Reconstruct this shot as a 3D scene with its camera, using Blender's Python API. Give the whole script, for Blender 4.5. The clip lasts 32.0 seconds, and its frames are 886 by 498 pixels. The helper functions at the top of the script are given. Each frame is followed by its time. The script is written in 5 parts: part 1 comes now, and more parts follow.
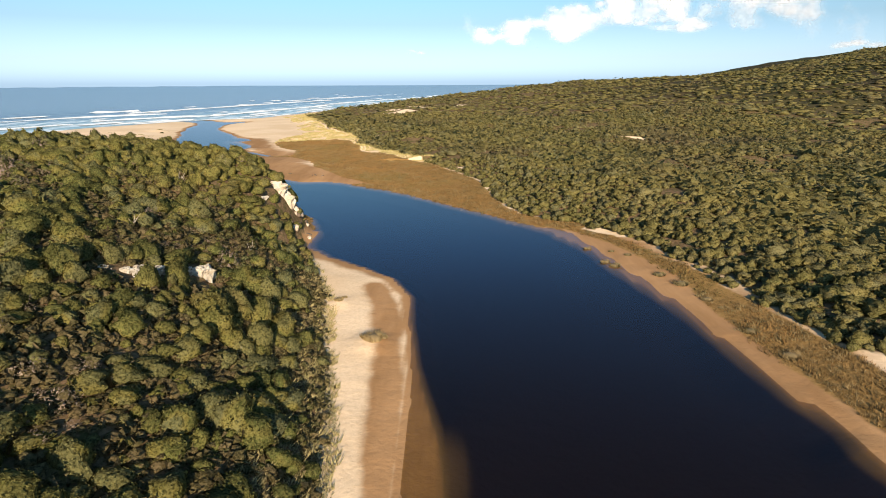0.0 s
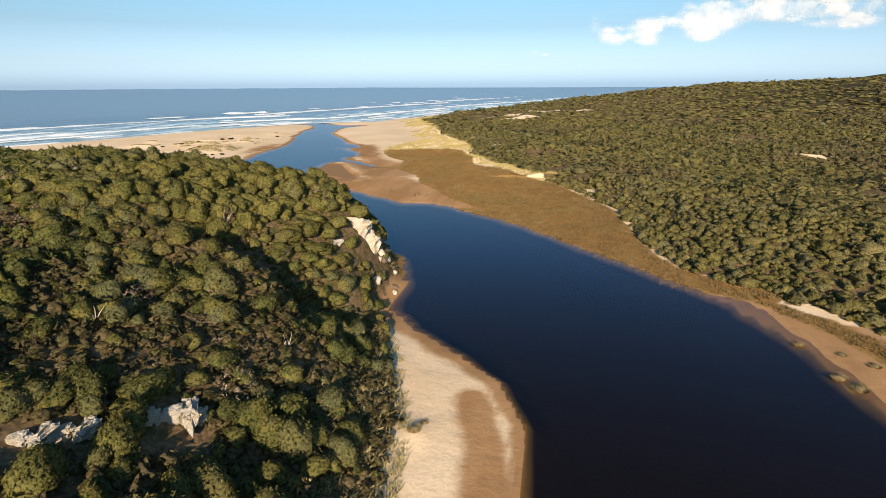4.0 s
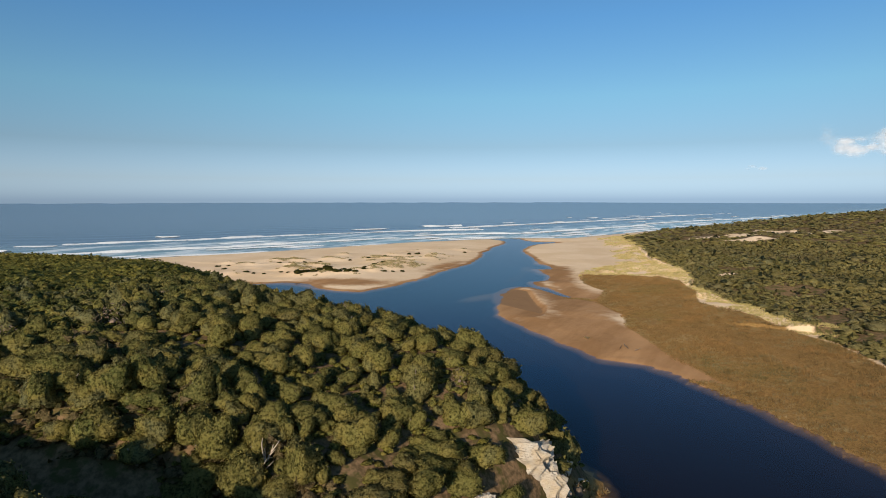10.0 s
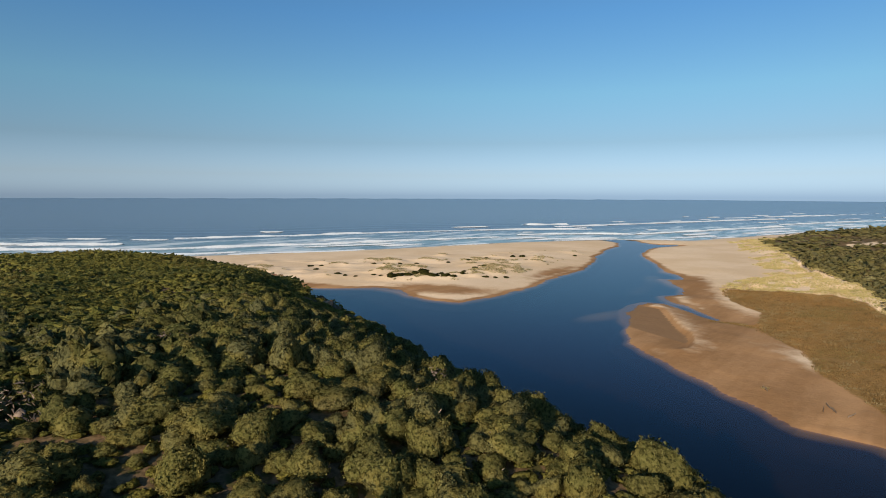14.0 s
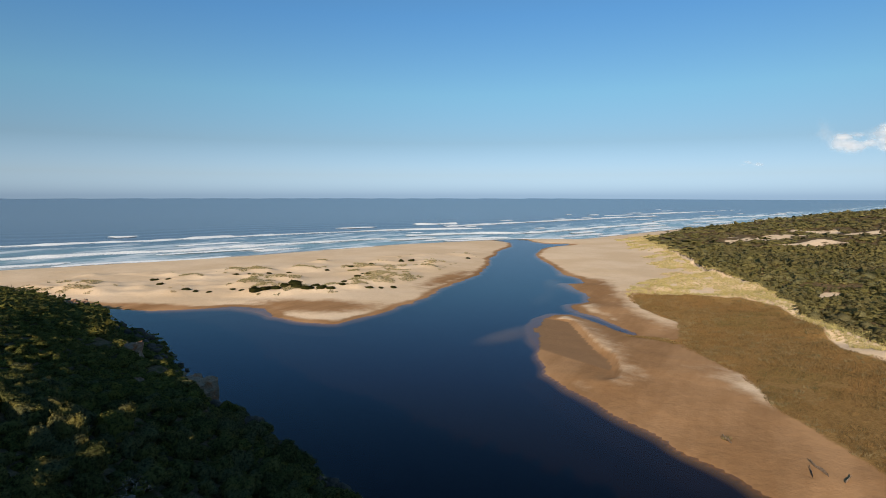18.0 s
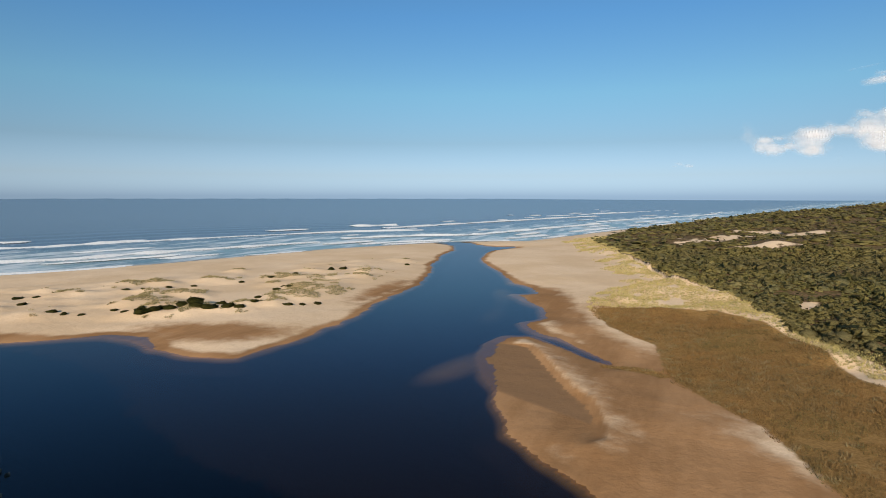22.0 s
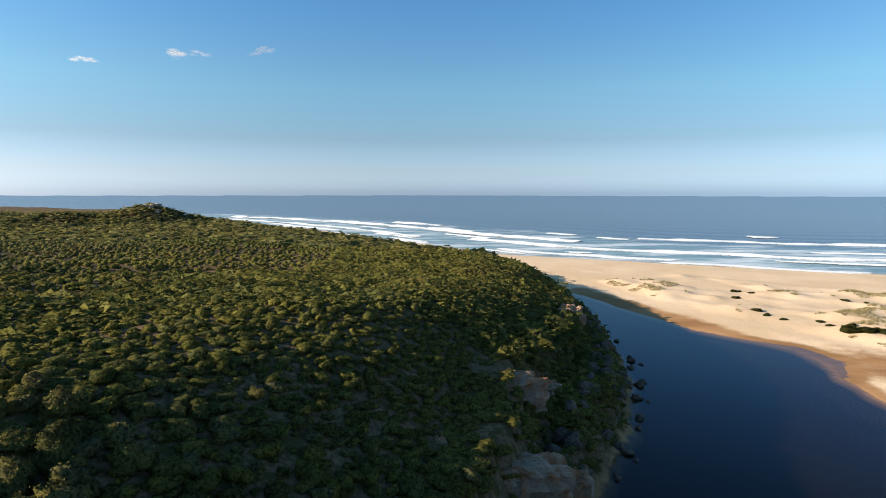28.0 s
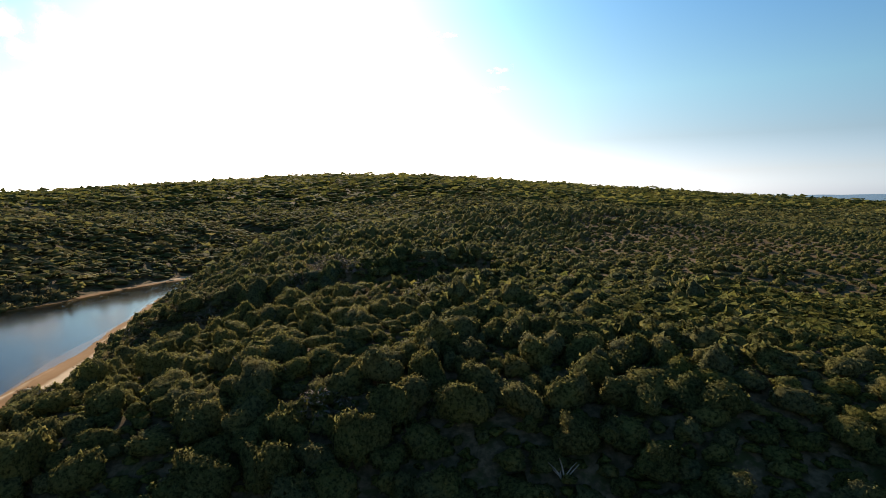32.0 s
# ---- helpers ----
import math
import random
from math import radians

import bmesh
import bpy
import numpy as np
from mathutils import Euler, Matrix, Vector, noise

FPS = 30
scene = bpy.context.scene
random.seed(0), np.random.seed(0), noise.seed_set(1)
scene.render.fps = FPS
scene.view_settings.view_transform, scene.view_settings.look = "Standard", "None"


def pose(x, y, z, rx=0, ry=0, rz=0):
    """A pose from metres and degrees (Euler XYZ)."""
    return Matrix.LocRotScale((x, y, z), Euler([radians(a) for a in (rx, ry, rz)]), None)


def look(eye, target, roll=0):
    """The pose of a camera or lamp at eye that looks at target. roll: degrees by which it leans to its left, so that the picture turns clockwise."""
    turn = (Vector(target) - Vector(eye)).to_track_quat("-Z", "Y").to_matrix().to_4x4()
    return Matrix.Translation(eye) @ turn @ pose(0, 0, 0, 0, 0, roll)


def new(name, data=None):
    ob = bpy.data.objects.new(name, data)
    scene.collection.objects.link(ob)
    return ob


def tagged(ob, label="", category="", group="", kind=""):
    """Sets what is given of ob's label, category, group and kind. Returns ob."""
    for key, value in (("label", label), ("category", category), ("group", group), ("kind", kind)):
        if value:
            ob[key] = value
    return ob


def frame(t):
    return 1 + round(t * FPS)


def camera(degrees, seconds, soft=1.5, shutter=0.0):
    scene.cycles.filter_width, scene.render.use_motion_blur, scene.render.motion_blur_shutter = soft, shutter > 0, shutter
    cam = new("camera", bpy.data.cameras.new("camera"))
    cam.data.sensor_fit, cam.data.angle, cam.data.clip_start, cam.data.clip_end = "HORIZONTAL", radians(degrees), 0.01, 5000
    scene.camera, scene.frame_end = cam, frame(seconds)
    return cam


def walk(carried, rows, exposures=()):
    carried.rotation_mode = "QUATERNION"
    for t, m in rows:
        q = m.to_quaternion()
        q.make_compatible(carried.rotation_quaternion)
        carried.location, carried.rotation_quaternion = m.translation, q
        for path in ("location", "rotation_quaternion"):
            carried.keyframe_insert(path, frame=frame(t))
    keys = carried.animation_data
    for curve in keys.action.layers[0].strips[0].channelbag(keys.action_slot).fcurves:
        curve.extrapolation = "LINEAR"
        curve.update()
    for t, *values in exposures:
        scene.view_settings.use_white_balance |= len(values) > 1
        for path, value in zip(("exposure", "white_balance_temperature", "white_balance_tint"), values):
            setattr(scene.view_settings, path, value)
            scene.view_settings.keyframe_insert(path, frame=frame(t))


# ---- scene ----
# The camera flies down the river at about 55 m, over the headland, and turns back over the water.
cam = camera(75.67, 32.0, soft=0.9)
FLIGHT = [      # seconds, x, y, z, yaw, pitch, roll
    (0.0, -0.00, 0.00, 55.00, 0.00, -16.33, 0.32),
    (0.5, -0.14, 6.86, 55.13, 2.20, -16.36, 0.27),
    (1.0, -0.34, 13.32, 55.22, 2.21, -16.39, 0.33),
    (1.5, -0.49, 19.74, 55.32, 2.26, -16.40, 0.35),
    (2.0, -0.76, 26.22, 55.48, 2.33, -16.41, 0.41),
    (2.5, -1.31, 32.90, 55.61, 5.42, -16.42, 0.33),
    (4.5, -6.78, 63.07, 56.84, 11.99, -15.67, 0.52),
    (5.0, -7.67, 68.11, 56.88, 12.01, -10.66, 0.48),
    (5.5, -8.34, 72.84, 56.91, 12.06, -9.82, 0.47),
    (6.0, -9.21, 77.47, 56.96, 12.10, -9.36, 0.47),
    (6.5, -10.52, 82.87, 57.01, 12.10, -5.72, 0.44),
    (7.0, -12.11, 89.17, 56.95, 12.07, -4.93, 0.35),
    (7.5, -14.16, 95.84, 56.82, 15.20, -4.88, 0.40),
    (8.0, -16.57, 102.45, 56.77, 17.49, -4.87, 0.39),
    (8.5, -19.07, 108.41, 56.79, 23.08, -4.84, 0.34),
    (9.0, -22.04, 114.25, 56.92, 26.84, -4.82, 0.18),
    (9.5, -24.89, 119.57, 57.10, 27.00, -4.91, 0.14),
    (10.0, -28.03, 124.93, 57.24, 30.82, -4.94, 0.06),
    (10.5, -31.06, 129.71, 57.32, 35.59, -4.99, -0.15),
    (11.0, -34.49, 134.90, 57.48, 35.96, -5.04, -0.06),
    (11.5, -38.37, 139.39, 57.58, 38.52, -5.12, -0.18),
    (12.0, -42.76, 144.55, 57.69, 40.90, -5.15, -0.20),
    (12.5, -46.77, 148.53, 57.65, 40.79, -5.24, -0.32),
    (13.0, -51.19, 153.76, 57.77, 40.81, -5.25, -0.23),
    (13.5, -55.44, 158.43, 57.83, 40.75, -5.31, -0.24),
    (15.5, -71.88, 183.43, 56.29, 41.20, -5.28, -0.14),
    (16.0, -75.69, 188.60, 56.23, 35.29, -5.28, -0.11),
    (16.5, -79.34, 193.77, 56.23, 34.52, -5.31, -0.10),
    (17.0, -82.69, 198.88, 56.26, 29.79, -5.32, -0.01),
    (17.5, -85.93, 204.60, 56.32, 29.73, -5.33, 0.00),
    (18.0, -88.89, 210.11, 56.35, 29.73, -5.34, -0.07),
    (18.5, -91.79, 215.40, 56.35, 29.73, -5.33, -0.10),
    (19.0, -94.37, 220.47, 56.36, 29.77, -5.37, -0.11),
    (19.5, -97.00, 226.18, 56.38, 26.21, -5.36, -0.00),
    (20.0, -99.70, 231.45, 56.23, 23.91, -5.40, 0.06),
    (20.5, -102.25, 237.47, 56.03, 23.87, -5.36, 0.08),
    (21.0, -104.89, 243.75, 55.85, 23.88, -5.35, -0.04),
    (21.5, -107.36, 249.64, 55.67, 23.85, -5.34, -0.09),
    (22.0, -109.87, 255.19, 55.56, 23.86, -5.29, -0.10),
    (22.5, -112.20, 260.76, 55.54, 23.87, -5.31, -0.15),
    (23.0, -114.76, 266.40, 55.62, 23.87, -5.28, -0.13),
    (23.5, -117.12, 271.03, 55.61, 24.59, -5.26, -0.09),
    (24.0, -119.02, 274.29, 55.43, 29.32, -5.24, -0.06),
    (24.5, -120.38, 276.64, 55.13, 34.79, -5.23, -0.04),
    (26.5, -119.63, 280.83, 54.92, 58.62, -5.16, 0.05),
    (27.0, -119.22, 281.64, 55.14, 70.16, -5.35, 0.02),
    (27.5, -118.82, 282.40, 55.32, 81.02, -5.50, 0.00),
    (28.0, -118.45, 283.00, 55.44, 91.69, -5.62, -0.08),
    (28.5, -118.06, 282.99, 55.49, 102.66, -5.61, 0.03),
    (29.0, -118.13, 283.20, 55.52, 112.43, -5.62, 0.02),
    (29.5, -118.14, 283.14, 55.55, 122.00, -5.67, -0.07),
    (30.0, -117.83, 283.01, 55.61, 132.72, -5.66, -0.12),
    (30.5, -117.97, 282.82, 55.54, 143.10, -5.66, -0.05),
    (31.0, -117.97, 282.82, 55.54, 153.48, -5.58, 0.03),
    (31.5, -117.98, 283.14, 55.65, 162.13, -5.56, 0.16),
    (32.0, -117.99, 283.26, 55.69, 174.16, -5.33, 0.66),
]
# the clip's camera opens up for the dark river and closes towards the sun
EXPOSURES = [(0.0, 1.09, 7250, 15), (3.0, 1.02, 7250, 15), (6.0, 0.66, 7050, 15), (9.0, 0.48, 6950, 15), (20.0, 0.44, 6850, 15), (24.0, 0.39, 6850, 15), (26.0, 0.64, 6850, 15), (28.5, 1.10, 6850, 15), (30.5, 1.23, 7050, 15), (32.0, 0.53, 7050, 15)]

walk(cam, [(r[0], pose(r[1], r[2], r[3], 90 + r[5], r[6], r[4])) for r in FLIGHT], EXPOSURES)


# ------------------------------------------------------------------ light
SUN_AZ, SUN_EL = 190.0, 19.5          # turn from +y to the left, height; degrees
sun_way = Vector((-math.sin(radians(SUN_AZ)) * math.cos(radians(SUN_EL)), math.cos(radians(SUN_AZ)) * math.cos(radians(SUN_EL)), math.sin(radians(SUN_EL))))
sun = new("sun", bpy.data.lights.new("sun", "SUN"))
sun.data.energy, sun.data.angle, sun.data.color = 4.9, radians(0.55), (1.0, 0.86, 0.66)
sun.matrix_world = look((0, 0, 300), Vector((0, 0, 300)) - sun_way)

world = bpy.data.worlds.new("sky")
scene.world = world
world.use_nodes = True
wn = world.node_tree.nodes
sky = wn.new("ShaderNodeTexSky")
sky.sky_type, sky.sun_disc = "NISHITA", False
sky.sun_elevation, sky.sun_rotation = radians(SUN_EL), radians(-SUN_AZ)
sky.altitude, sky.air_density, sky.dust_density, sky.ozone_density = 60, 0.6, 1.05, 3.0
wn["Background"].inputs["Strength"].default_value = 0.214
clear = wn.new("ShaderNodeHueSaturation")
clear.inputs["Hue"].default_value = 0.488
clear.inputs["Saturation"].default_value = 0.90
world.node_tree.links.new(sky.outputs[0], clear.inputs["Color"])
# sea haze low down, a deeper blue higher up
aloft = wn.new("ShaderNodeSeparateXYZ")
world.node_tree.links.new(wn.new("ShaderNodeTexCoord").outputs["Generated"], aloft.inputs[0])
haze = wn.new("ShaderNodeValToRGB")
HAZE = [(0.0, (0.92, 1.12, 1.40)), (0.035, (0.81, 0.84, 0.90)), (0.09, (0.62, 0.69, 0.68)), (0.17, (0.61, 0.88, 0.85)), (0.29, (0.47, 0.87, 1.06)), (0.6, (0.45, 0.83, 1.04))]
while len(haze.color_ramp.elements) < len(HAZE):
    haze.color_ramp.elements.new(0.5)
for e, (p, c) in zip(haze.color_ramp.elements, HAZE):
    e.position, e.color = p, (c[0] / 2, c[1] / 2, c[2] / 2, 1)
world.node_tree.links.new(aloft.outputs["Z"], haze.inputs[0])
veil = wn.new("ShaderNodeVectorMath")
veil.operation = "MULTIPLY"
world.node_tree.links.new(clear.outputs[0], veil.inputs[0])
world.node_tree.links.new(haze.outputs[0], veil.inputs[1])
world.node_tree.links.new(veil.outputs[0], wn["Background"].inputs["Color"])

# ------------------------------------------------------------------ materials


class Mat:
    """A node material, built up by short calls."""

    def __init__(self, name, rough=0.9):
        self.m = bpy.data.materials.new(name)
        self.m.use_nodes = True
        self.n, self.l = self.m.node_tree.nodes, self.m.node_tree.links
        self.b = self.n["Principled BSDF"]
        self.b.inputs["Roughness"].default_value = rough
        self.b.inputs["Specular IOR Level"].default_value = 0.25
        self.pos = self.n.new("ShaderNodeNewGeometry").outputs["Position"]

    def node(self, kind, **given):
        nd = self.n.new(kind)
        for k, v in given.items():
            nd.inputs[k].default_value = v
        return nd

    def noise(self, scale, detail=4.0, rough=0.6, stretch=None, shift=0.0):
        nd = self.node("ShaderNodeTexNoise", Scale=scale, Detail=detail, Roughness=rough)
        mp = self.node("ShaderNodeMapping")
        mp.inputs["Location"].default_value = (shift, shift * 0.7, shift * 0.3)
        if stretch:
            mp.inputs["Scale"].default_value = stretch
        self.l.new(self.pos, mp.inputs["Vector"])
        self.l.new(mp.outputs[0], nd.inputs["Vector"])
        return nd.outputs["Fac"]

    def ramp(self, fac, stops):
        nd = self.n.new("ShaderNodeValToRGB")
        els = nd.color_ramp.elements
        while len(els) < len(stops):
            els.new(0.5)
        for e, (p, c) in zip(els, stops):
            e.position, e.color = p, (*c, 1) if len(c) == 3 else c
        self.l.new(fac, nd.inputs[0])
        return nd.outputs[0]

    def grey(self, fac, lo, hi, to_lo=0.0, to_hi=1.0):
        nd = self.node("ShaderNodeMapRange")
        nd.interpolation_type = "SMOOTHSTEP"
        for i, v in enumerate((lo, hi, to_lo, to_hi)):
            nd.inputs[i + 1].default_value = v
        self.l.new(fac, nd.inputs[0])
        return nd.outputs[0]

    def math(self, op, a, b):
        nd = self.n.new("ShaderNodeMath")
        nd.operation = op
        for i, v in enumerate((a, b)):
            if isinstance(v, (int, float)):
                nd.inputs[i].default_value = v
            else:
                self.l.new(v, nd.inputs[i])
        return nd.outputs[0]

    def mix(self, fac, a, b, how="MIX"):
        nd = self.n.new("ShaderNodeMix")
        nd.data_type, nd.blend_type = "RGBA", how
        for i, v in ((0, fac), (6, a), (7, b)):
            if isinstance(v, (int, float)):
                nd.inputs[i].default_value = v
            elif isinstance(v, tuple):
                nd.inputs[i].default_value = (*v, 1)
            else:
                self.l.new(v, nd.inputs[i])
        return nd.outputs[2]

    def attr(self, name):
        nd = self.n.new("ShaderNodeAttribute")
        nd.attribute_name = name
        return nd.outputs["Fac"]

    def island(self):
        return self.n.new("ShaderNodeNewGeometry").outputs["Random Per Island"]

    def each(self):
        return self.n.new("ShaderNodeObjectInfo").outputs["Random"]

    def color(self, c):
        if isinstance(c, tuple):
            self.b.inputs["Base Color"].default_value = (*c, 1)
        else:
            self.l.new(c, self.b.inputs["Base Color"])
        return self

    def bump(self, fac, strength=0.5, distance=0.1):
        nd = self.node("ShaderNodeBump", Strength=strength, Distance=distance)
        self.l.new(fac, nd.inputs["Height"])
        self.l.new(nd.outputs[0], self.b.inputs["Normal"])
        return nd.outputs[0]


def ground_material():
    """Dry and damp sand, a river bed painted darker with depth, and the litter under the scrub."""
    k = Mat("ground", 0.95)
    k.b.inputs["Specular IOR Level"].default_value = 0.04
    big, mid, fine = k.noise(0.018, 5), k.noise(0.12, 5, shift=9), k.noise(1.3, 6)
    sand = k.mix(k.grey(big, 0.35, 0.65), (0.72, 0.56, 0.39), (0.63, 0.47, 0.305))
    sand = k.mix(k.grey(fine, 0.4, 0.7, 0, 0.35), sand, (0.48, 0.35, 0.22))
    streak = k.noise(0.05, 5, 0.65, stretch=(1.0, 0.22, 1.0), shift=4)
    damp = k.mix(k.grey(streak, 0.35, 0.65), (0.39, 0.228, 0.114), (0.275, 0.152, 0.070))
    wet = k.math("ADD", k.attr("damp"), k.math("MULTIPLY", k.math("SUBTRACT", mid, 0.5), 0.75))
    col = k.mix(k.grey(wet, 0.25, 0.75), sand, damp)
    col = k.mix(k.grey(k.attr("damp"), 1.08, 1.19), col, (0.235, 0.142, 0.076))
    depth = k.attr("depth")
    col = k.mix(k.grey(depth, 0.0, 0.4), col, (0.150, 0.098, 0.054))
    # light lost in deep brown water, put into the bed's colour
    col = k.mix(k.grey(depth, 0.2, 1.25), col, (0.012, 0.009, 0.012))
    litter = k.mix(k.grey(fine, 0.35, 0.65), (0.085, 0.060, 0.032), (0.19, 0.125, 0.072))
    litter = k.mix(k.grey(k.noise(0.35, 4, shift=2), 0.48, 0.62), litter, (0.065, 0.060, 0.022))
    far = k.mix(k.grey(k.noise(0.006, 4), 0.4, 0.6), (0.052, 0.052, 0.018), (0.062, 0.046, 0.028))
    far = k.mix(k.grey(k.noise(0.09, 5, 0.75), 0.42, 0.6), far, (0.022, 0.026, 0.010))
    litter = k.mix(k.attr("remote"), litter, far)
    sc = k.math("ADD", k.attr("scrub"), k.math("MULTIPLY", k.math("SUBTRACT", k.noise(0.3, 4), 0.5), 0.8))
    col = k.mix(k.grey(sc, 0.35, 0.65), col, litter)
    mire = k.mix(k.grey(fine, 0.35, 0.65), (0.20, 0.115, 0.040), (0.29, 0.18, 0.07))
    col = k.mix(k.grey(k.math("ADD", k.attr("marsh"), k.math("MULTIPLY", k.math("SUBTRACT", mid, 0.5), 0.9)), 0.35, 0.65), col, mire)
    k.color(col)
    k.bump(k.math("ADD", k.math("MULTIPLY", mid, 2.0), k.math("MULTIPLY", fine, 0.3)), 0.45, 0.5)
    return k.m


def water_material(name, tint, rough, bump_scale, bump_strength, body=None, stretch=None, shine=1.0, sheen=(1, 1, 1)):
    """A clear reflecting skin over what lies below it."""
    k = Mat(name, rough)
    k.n.remove(k.b)
    fres = k.node("ShaderNodeLayerWeight", Blend=0.5)
    gloss = k.node("ShaderNodeBsdfGlossy", Roughness=rough)
    gloss.inputs["Color"].default_value = (*sheen, 1)
    bm = k.node("ShaderNodeBump", Strength=bump_strength, Distance=0.25)
    h = k.math("ADD", k.noise(bump_scale, 5, 0.6, stretch=stretch), k.math("MULTIPLY", k.noise(bump_scale * 0.13, 3, shift=7, stretch=stretch), 3.0))
    k.l.new(h, bm.inputs["Height"])
    k.l.new(bm.outputs[0], gloss.inputs["Normal"])
    k.l.new(bm.outputs[0], fres.inputs["Normal"])
    if body is None:
        under = k.node("ShaderNodeBsdfTransparent")
        under.inputs["Color"].default_value = (*tint, 1)
    else:
        under = k.node("ShaderNodeBsdfDiffuse")
        k.l.new(body(k), under.inputs["Color"])
        k.l.new(bm.outputs[0], under.inputs["Normal"])
    mixed = k.node("ShaderNodeMixShader")
    k.l.new(k.math("MULTIPLY", k.math("ADD", k.math("MULTIPLY", k.math("POWER", fres.outputs["Facing"], 5.0), 0.98), 0.02), shine), mixed.inputs[0])
    k.l.new(under.outputs[0], mixed.inputs[1])
    k.l.new(gloss.outputs[0], mixed.inputs[2])
    k.l.new(mixed.outputs[0], k.n["Material Output"].inputs["Surface"])
    return k.m


def sea_body(k):
    off = k.attr("offshore")
    col = k.mix(k.grey(off, 30, 330), (0.170, 0.285, 0.310), (0.070, 0.112, 0.180))
    col = k.mix(k.grey(k.noise(0.02, 4, stretch=(1.0, 0.3, 1.0)), 0.4, 0.65, 0, 0.5), col, (0.045, 0.085, 0.120))
    col = k.mix(k.grey(off, -6, 16, 0.75, 0), col, (0.34, 0.27, 0.19))
    lace = k.math("ADD", k.noise(0.035, 6, 0.7, stretch=(1.0, 0.25, 1.0), shift=5), k.grey(off, 120, 420, 0.03, -0.24))
    return k.mix(k.grey(lace, 0.47, 0.64, 0, 0.8), col, (0.70, 0.74, 0.75))


def leaf_material(name, tones, rough=0.8, grain=3.0, gloss=0.02, heath=False):
    """Foliage: tone from shrub to shrub and from tuft to tuft, dark leaf gaps painted in, light shining through a
    little.
    """
    k = Mat(name, rough)
    k.b.inputs["Specular IOR Level"].default_value = gloss
    wide = k.noise(0.22, 1, 0.5)
    wide = k.math("ADD", wide, k.math("MULTIPLY", k.math("SUBTRACT", k.attr("tone"), 0.5), 0.42))
    base = k.ramp(wide, [(0.34, tones[0]), (0.45, tones[1]), (0.56, tones[2]), (0.64, tones[3])])
    patch = k.grey(k.noise(0.013, 4, shift=3), 0.42, 0.60)
    base = k.mix(k.math("MULTIPLY", patch, 0.45), base, tones[2])
    russet = k.grey(k.noise(0.035, 4, 0.65, shift=21), 0.55, 0.68, 0, 0.0 if heath else 0.5)
    base = k.mix(russet, base, (0.20, 0.135, 0.060))
    if heath:
        base = k.mix(k.grey(k.noise(0.007, 5, 0.65, shift=11), 0.50, 0.64, 0, 0.7), base, (0.135, 0.105, 0.080))
        base = k.mix(k.grey(k.noise(0.022, 5, 0.7, shift=14), 0.56, 0.68, 0, 0.55), base, (0.34, 0.30, 0.15))
    base = k.mix(k.grey(k.island(), 0, 1, 0, 0.45), base, k.mix(0.5, base, tones[1], "MULTIPLY"))
    base = k.mix(k.math("MULTIPLY", k.grey(k.noise(grain, 3), 0.35, 0.65), 0.45), base, tones[4])
    # shade between the leaves, put into the colour as near-black noise
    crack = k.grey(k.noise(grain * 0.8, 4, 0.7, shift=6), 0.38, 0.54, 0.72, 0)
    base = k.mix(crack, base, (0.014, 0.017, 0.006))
    k.color(base)
    k.bump(k.noise(grain * 1.1, 5, 0.7), 1.0, 0.35)
    tr = k.node("ShaderNodeBsdfTranslucent")
    k.l.new(base, tr.inputs["Color"])
    mixed = k.node("ShaderNodeMixShader")
    mixed.inputs[0].default_value = 0.47
    k.l.new(k.b.outputs[0], mixed.inputs[1])
    k.l.new(tr.outputs[0], mixed.inputs[2])
    k.l.new(mixed.outputs[0], k.n["Material Output"].inputs["Surface"])
    return k.m


def plain(name, c1, c2, scale, rough=0.9, bump=0.5, dist=0.1):
    k = Mat(name, rough)
    f = k.noise(scale, 6, 0.65)
    k.color(k.mix(k.grey(f, 0.35, 0.65), c1, c2))
    k.bump(f, bump, dist)
    return k.m


M_GROUND = ground_material()
M_RIVER = water_material("river_water", (0.70, 0.66, 0.54), 0.09, 0.4, 0.006, shine=0.62, sheen=(0.74, 0.85, 1.0))
M_SEA = water_material("sea_water", None, 0.22, 0.25, 0.55, body=sea_body, stretch=(1.0, 0.35, 1.0), shine=0.52)
GREEN = [(0.062, 0.087, 0.034), (0.15, 0.177, 0.055), (0.29, 0.248, 0.077), (0.153, 0.171, 0.099), (0.364, 0.329, 0.123)]
# leaf tones split off from GREEN to match the shade on the lagoon flank
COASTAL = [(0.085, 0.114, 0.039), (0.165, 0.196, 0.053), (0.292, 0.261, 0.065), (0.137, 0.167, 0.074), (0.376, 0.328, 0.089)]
DUNE = [(0.135, 0.132, 0.046), (0.220, 0.205, 0.070), (0.301, 0.253, 0.097), (0.184, 0.184, 0.101), (0.368, 0.314, 0.139)]
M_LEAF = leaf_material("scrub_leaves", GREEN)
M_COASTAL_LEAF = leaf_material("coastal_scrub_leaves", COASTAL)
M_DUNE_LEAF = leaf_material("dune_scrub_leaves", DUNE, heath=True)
M_DRY = plain("dry_twigs", (0.13, 0.098, 0.074), (0.25, 0.190, 0.150), 2.0)
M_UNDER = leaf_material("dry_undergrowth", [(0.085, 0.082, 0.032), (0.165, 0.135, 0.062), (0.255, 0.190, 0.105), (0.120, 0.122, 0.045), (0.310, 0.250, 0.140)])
M_BARK = plain("grey_bark", (0.16, 0.13, 0.10), (0.30, 0.26, 0.22), 6.0)

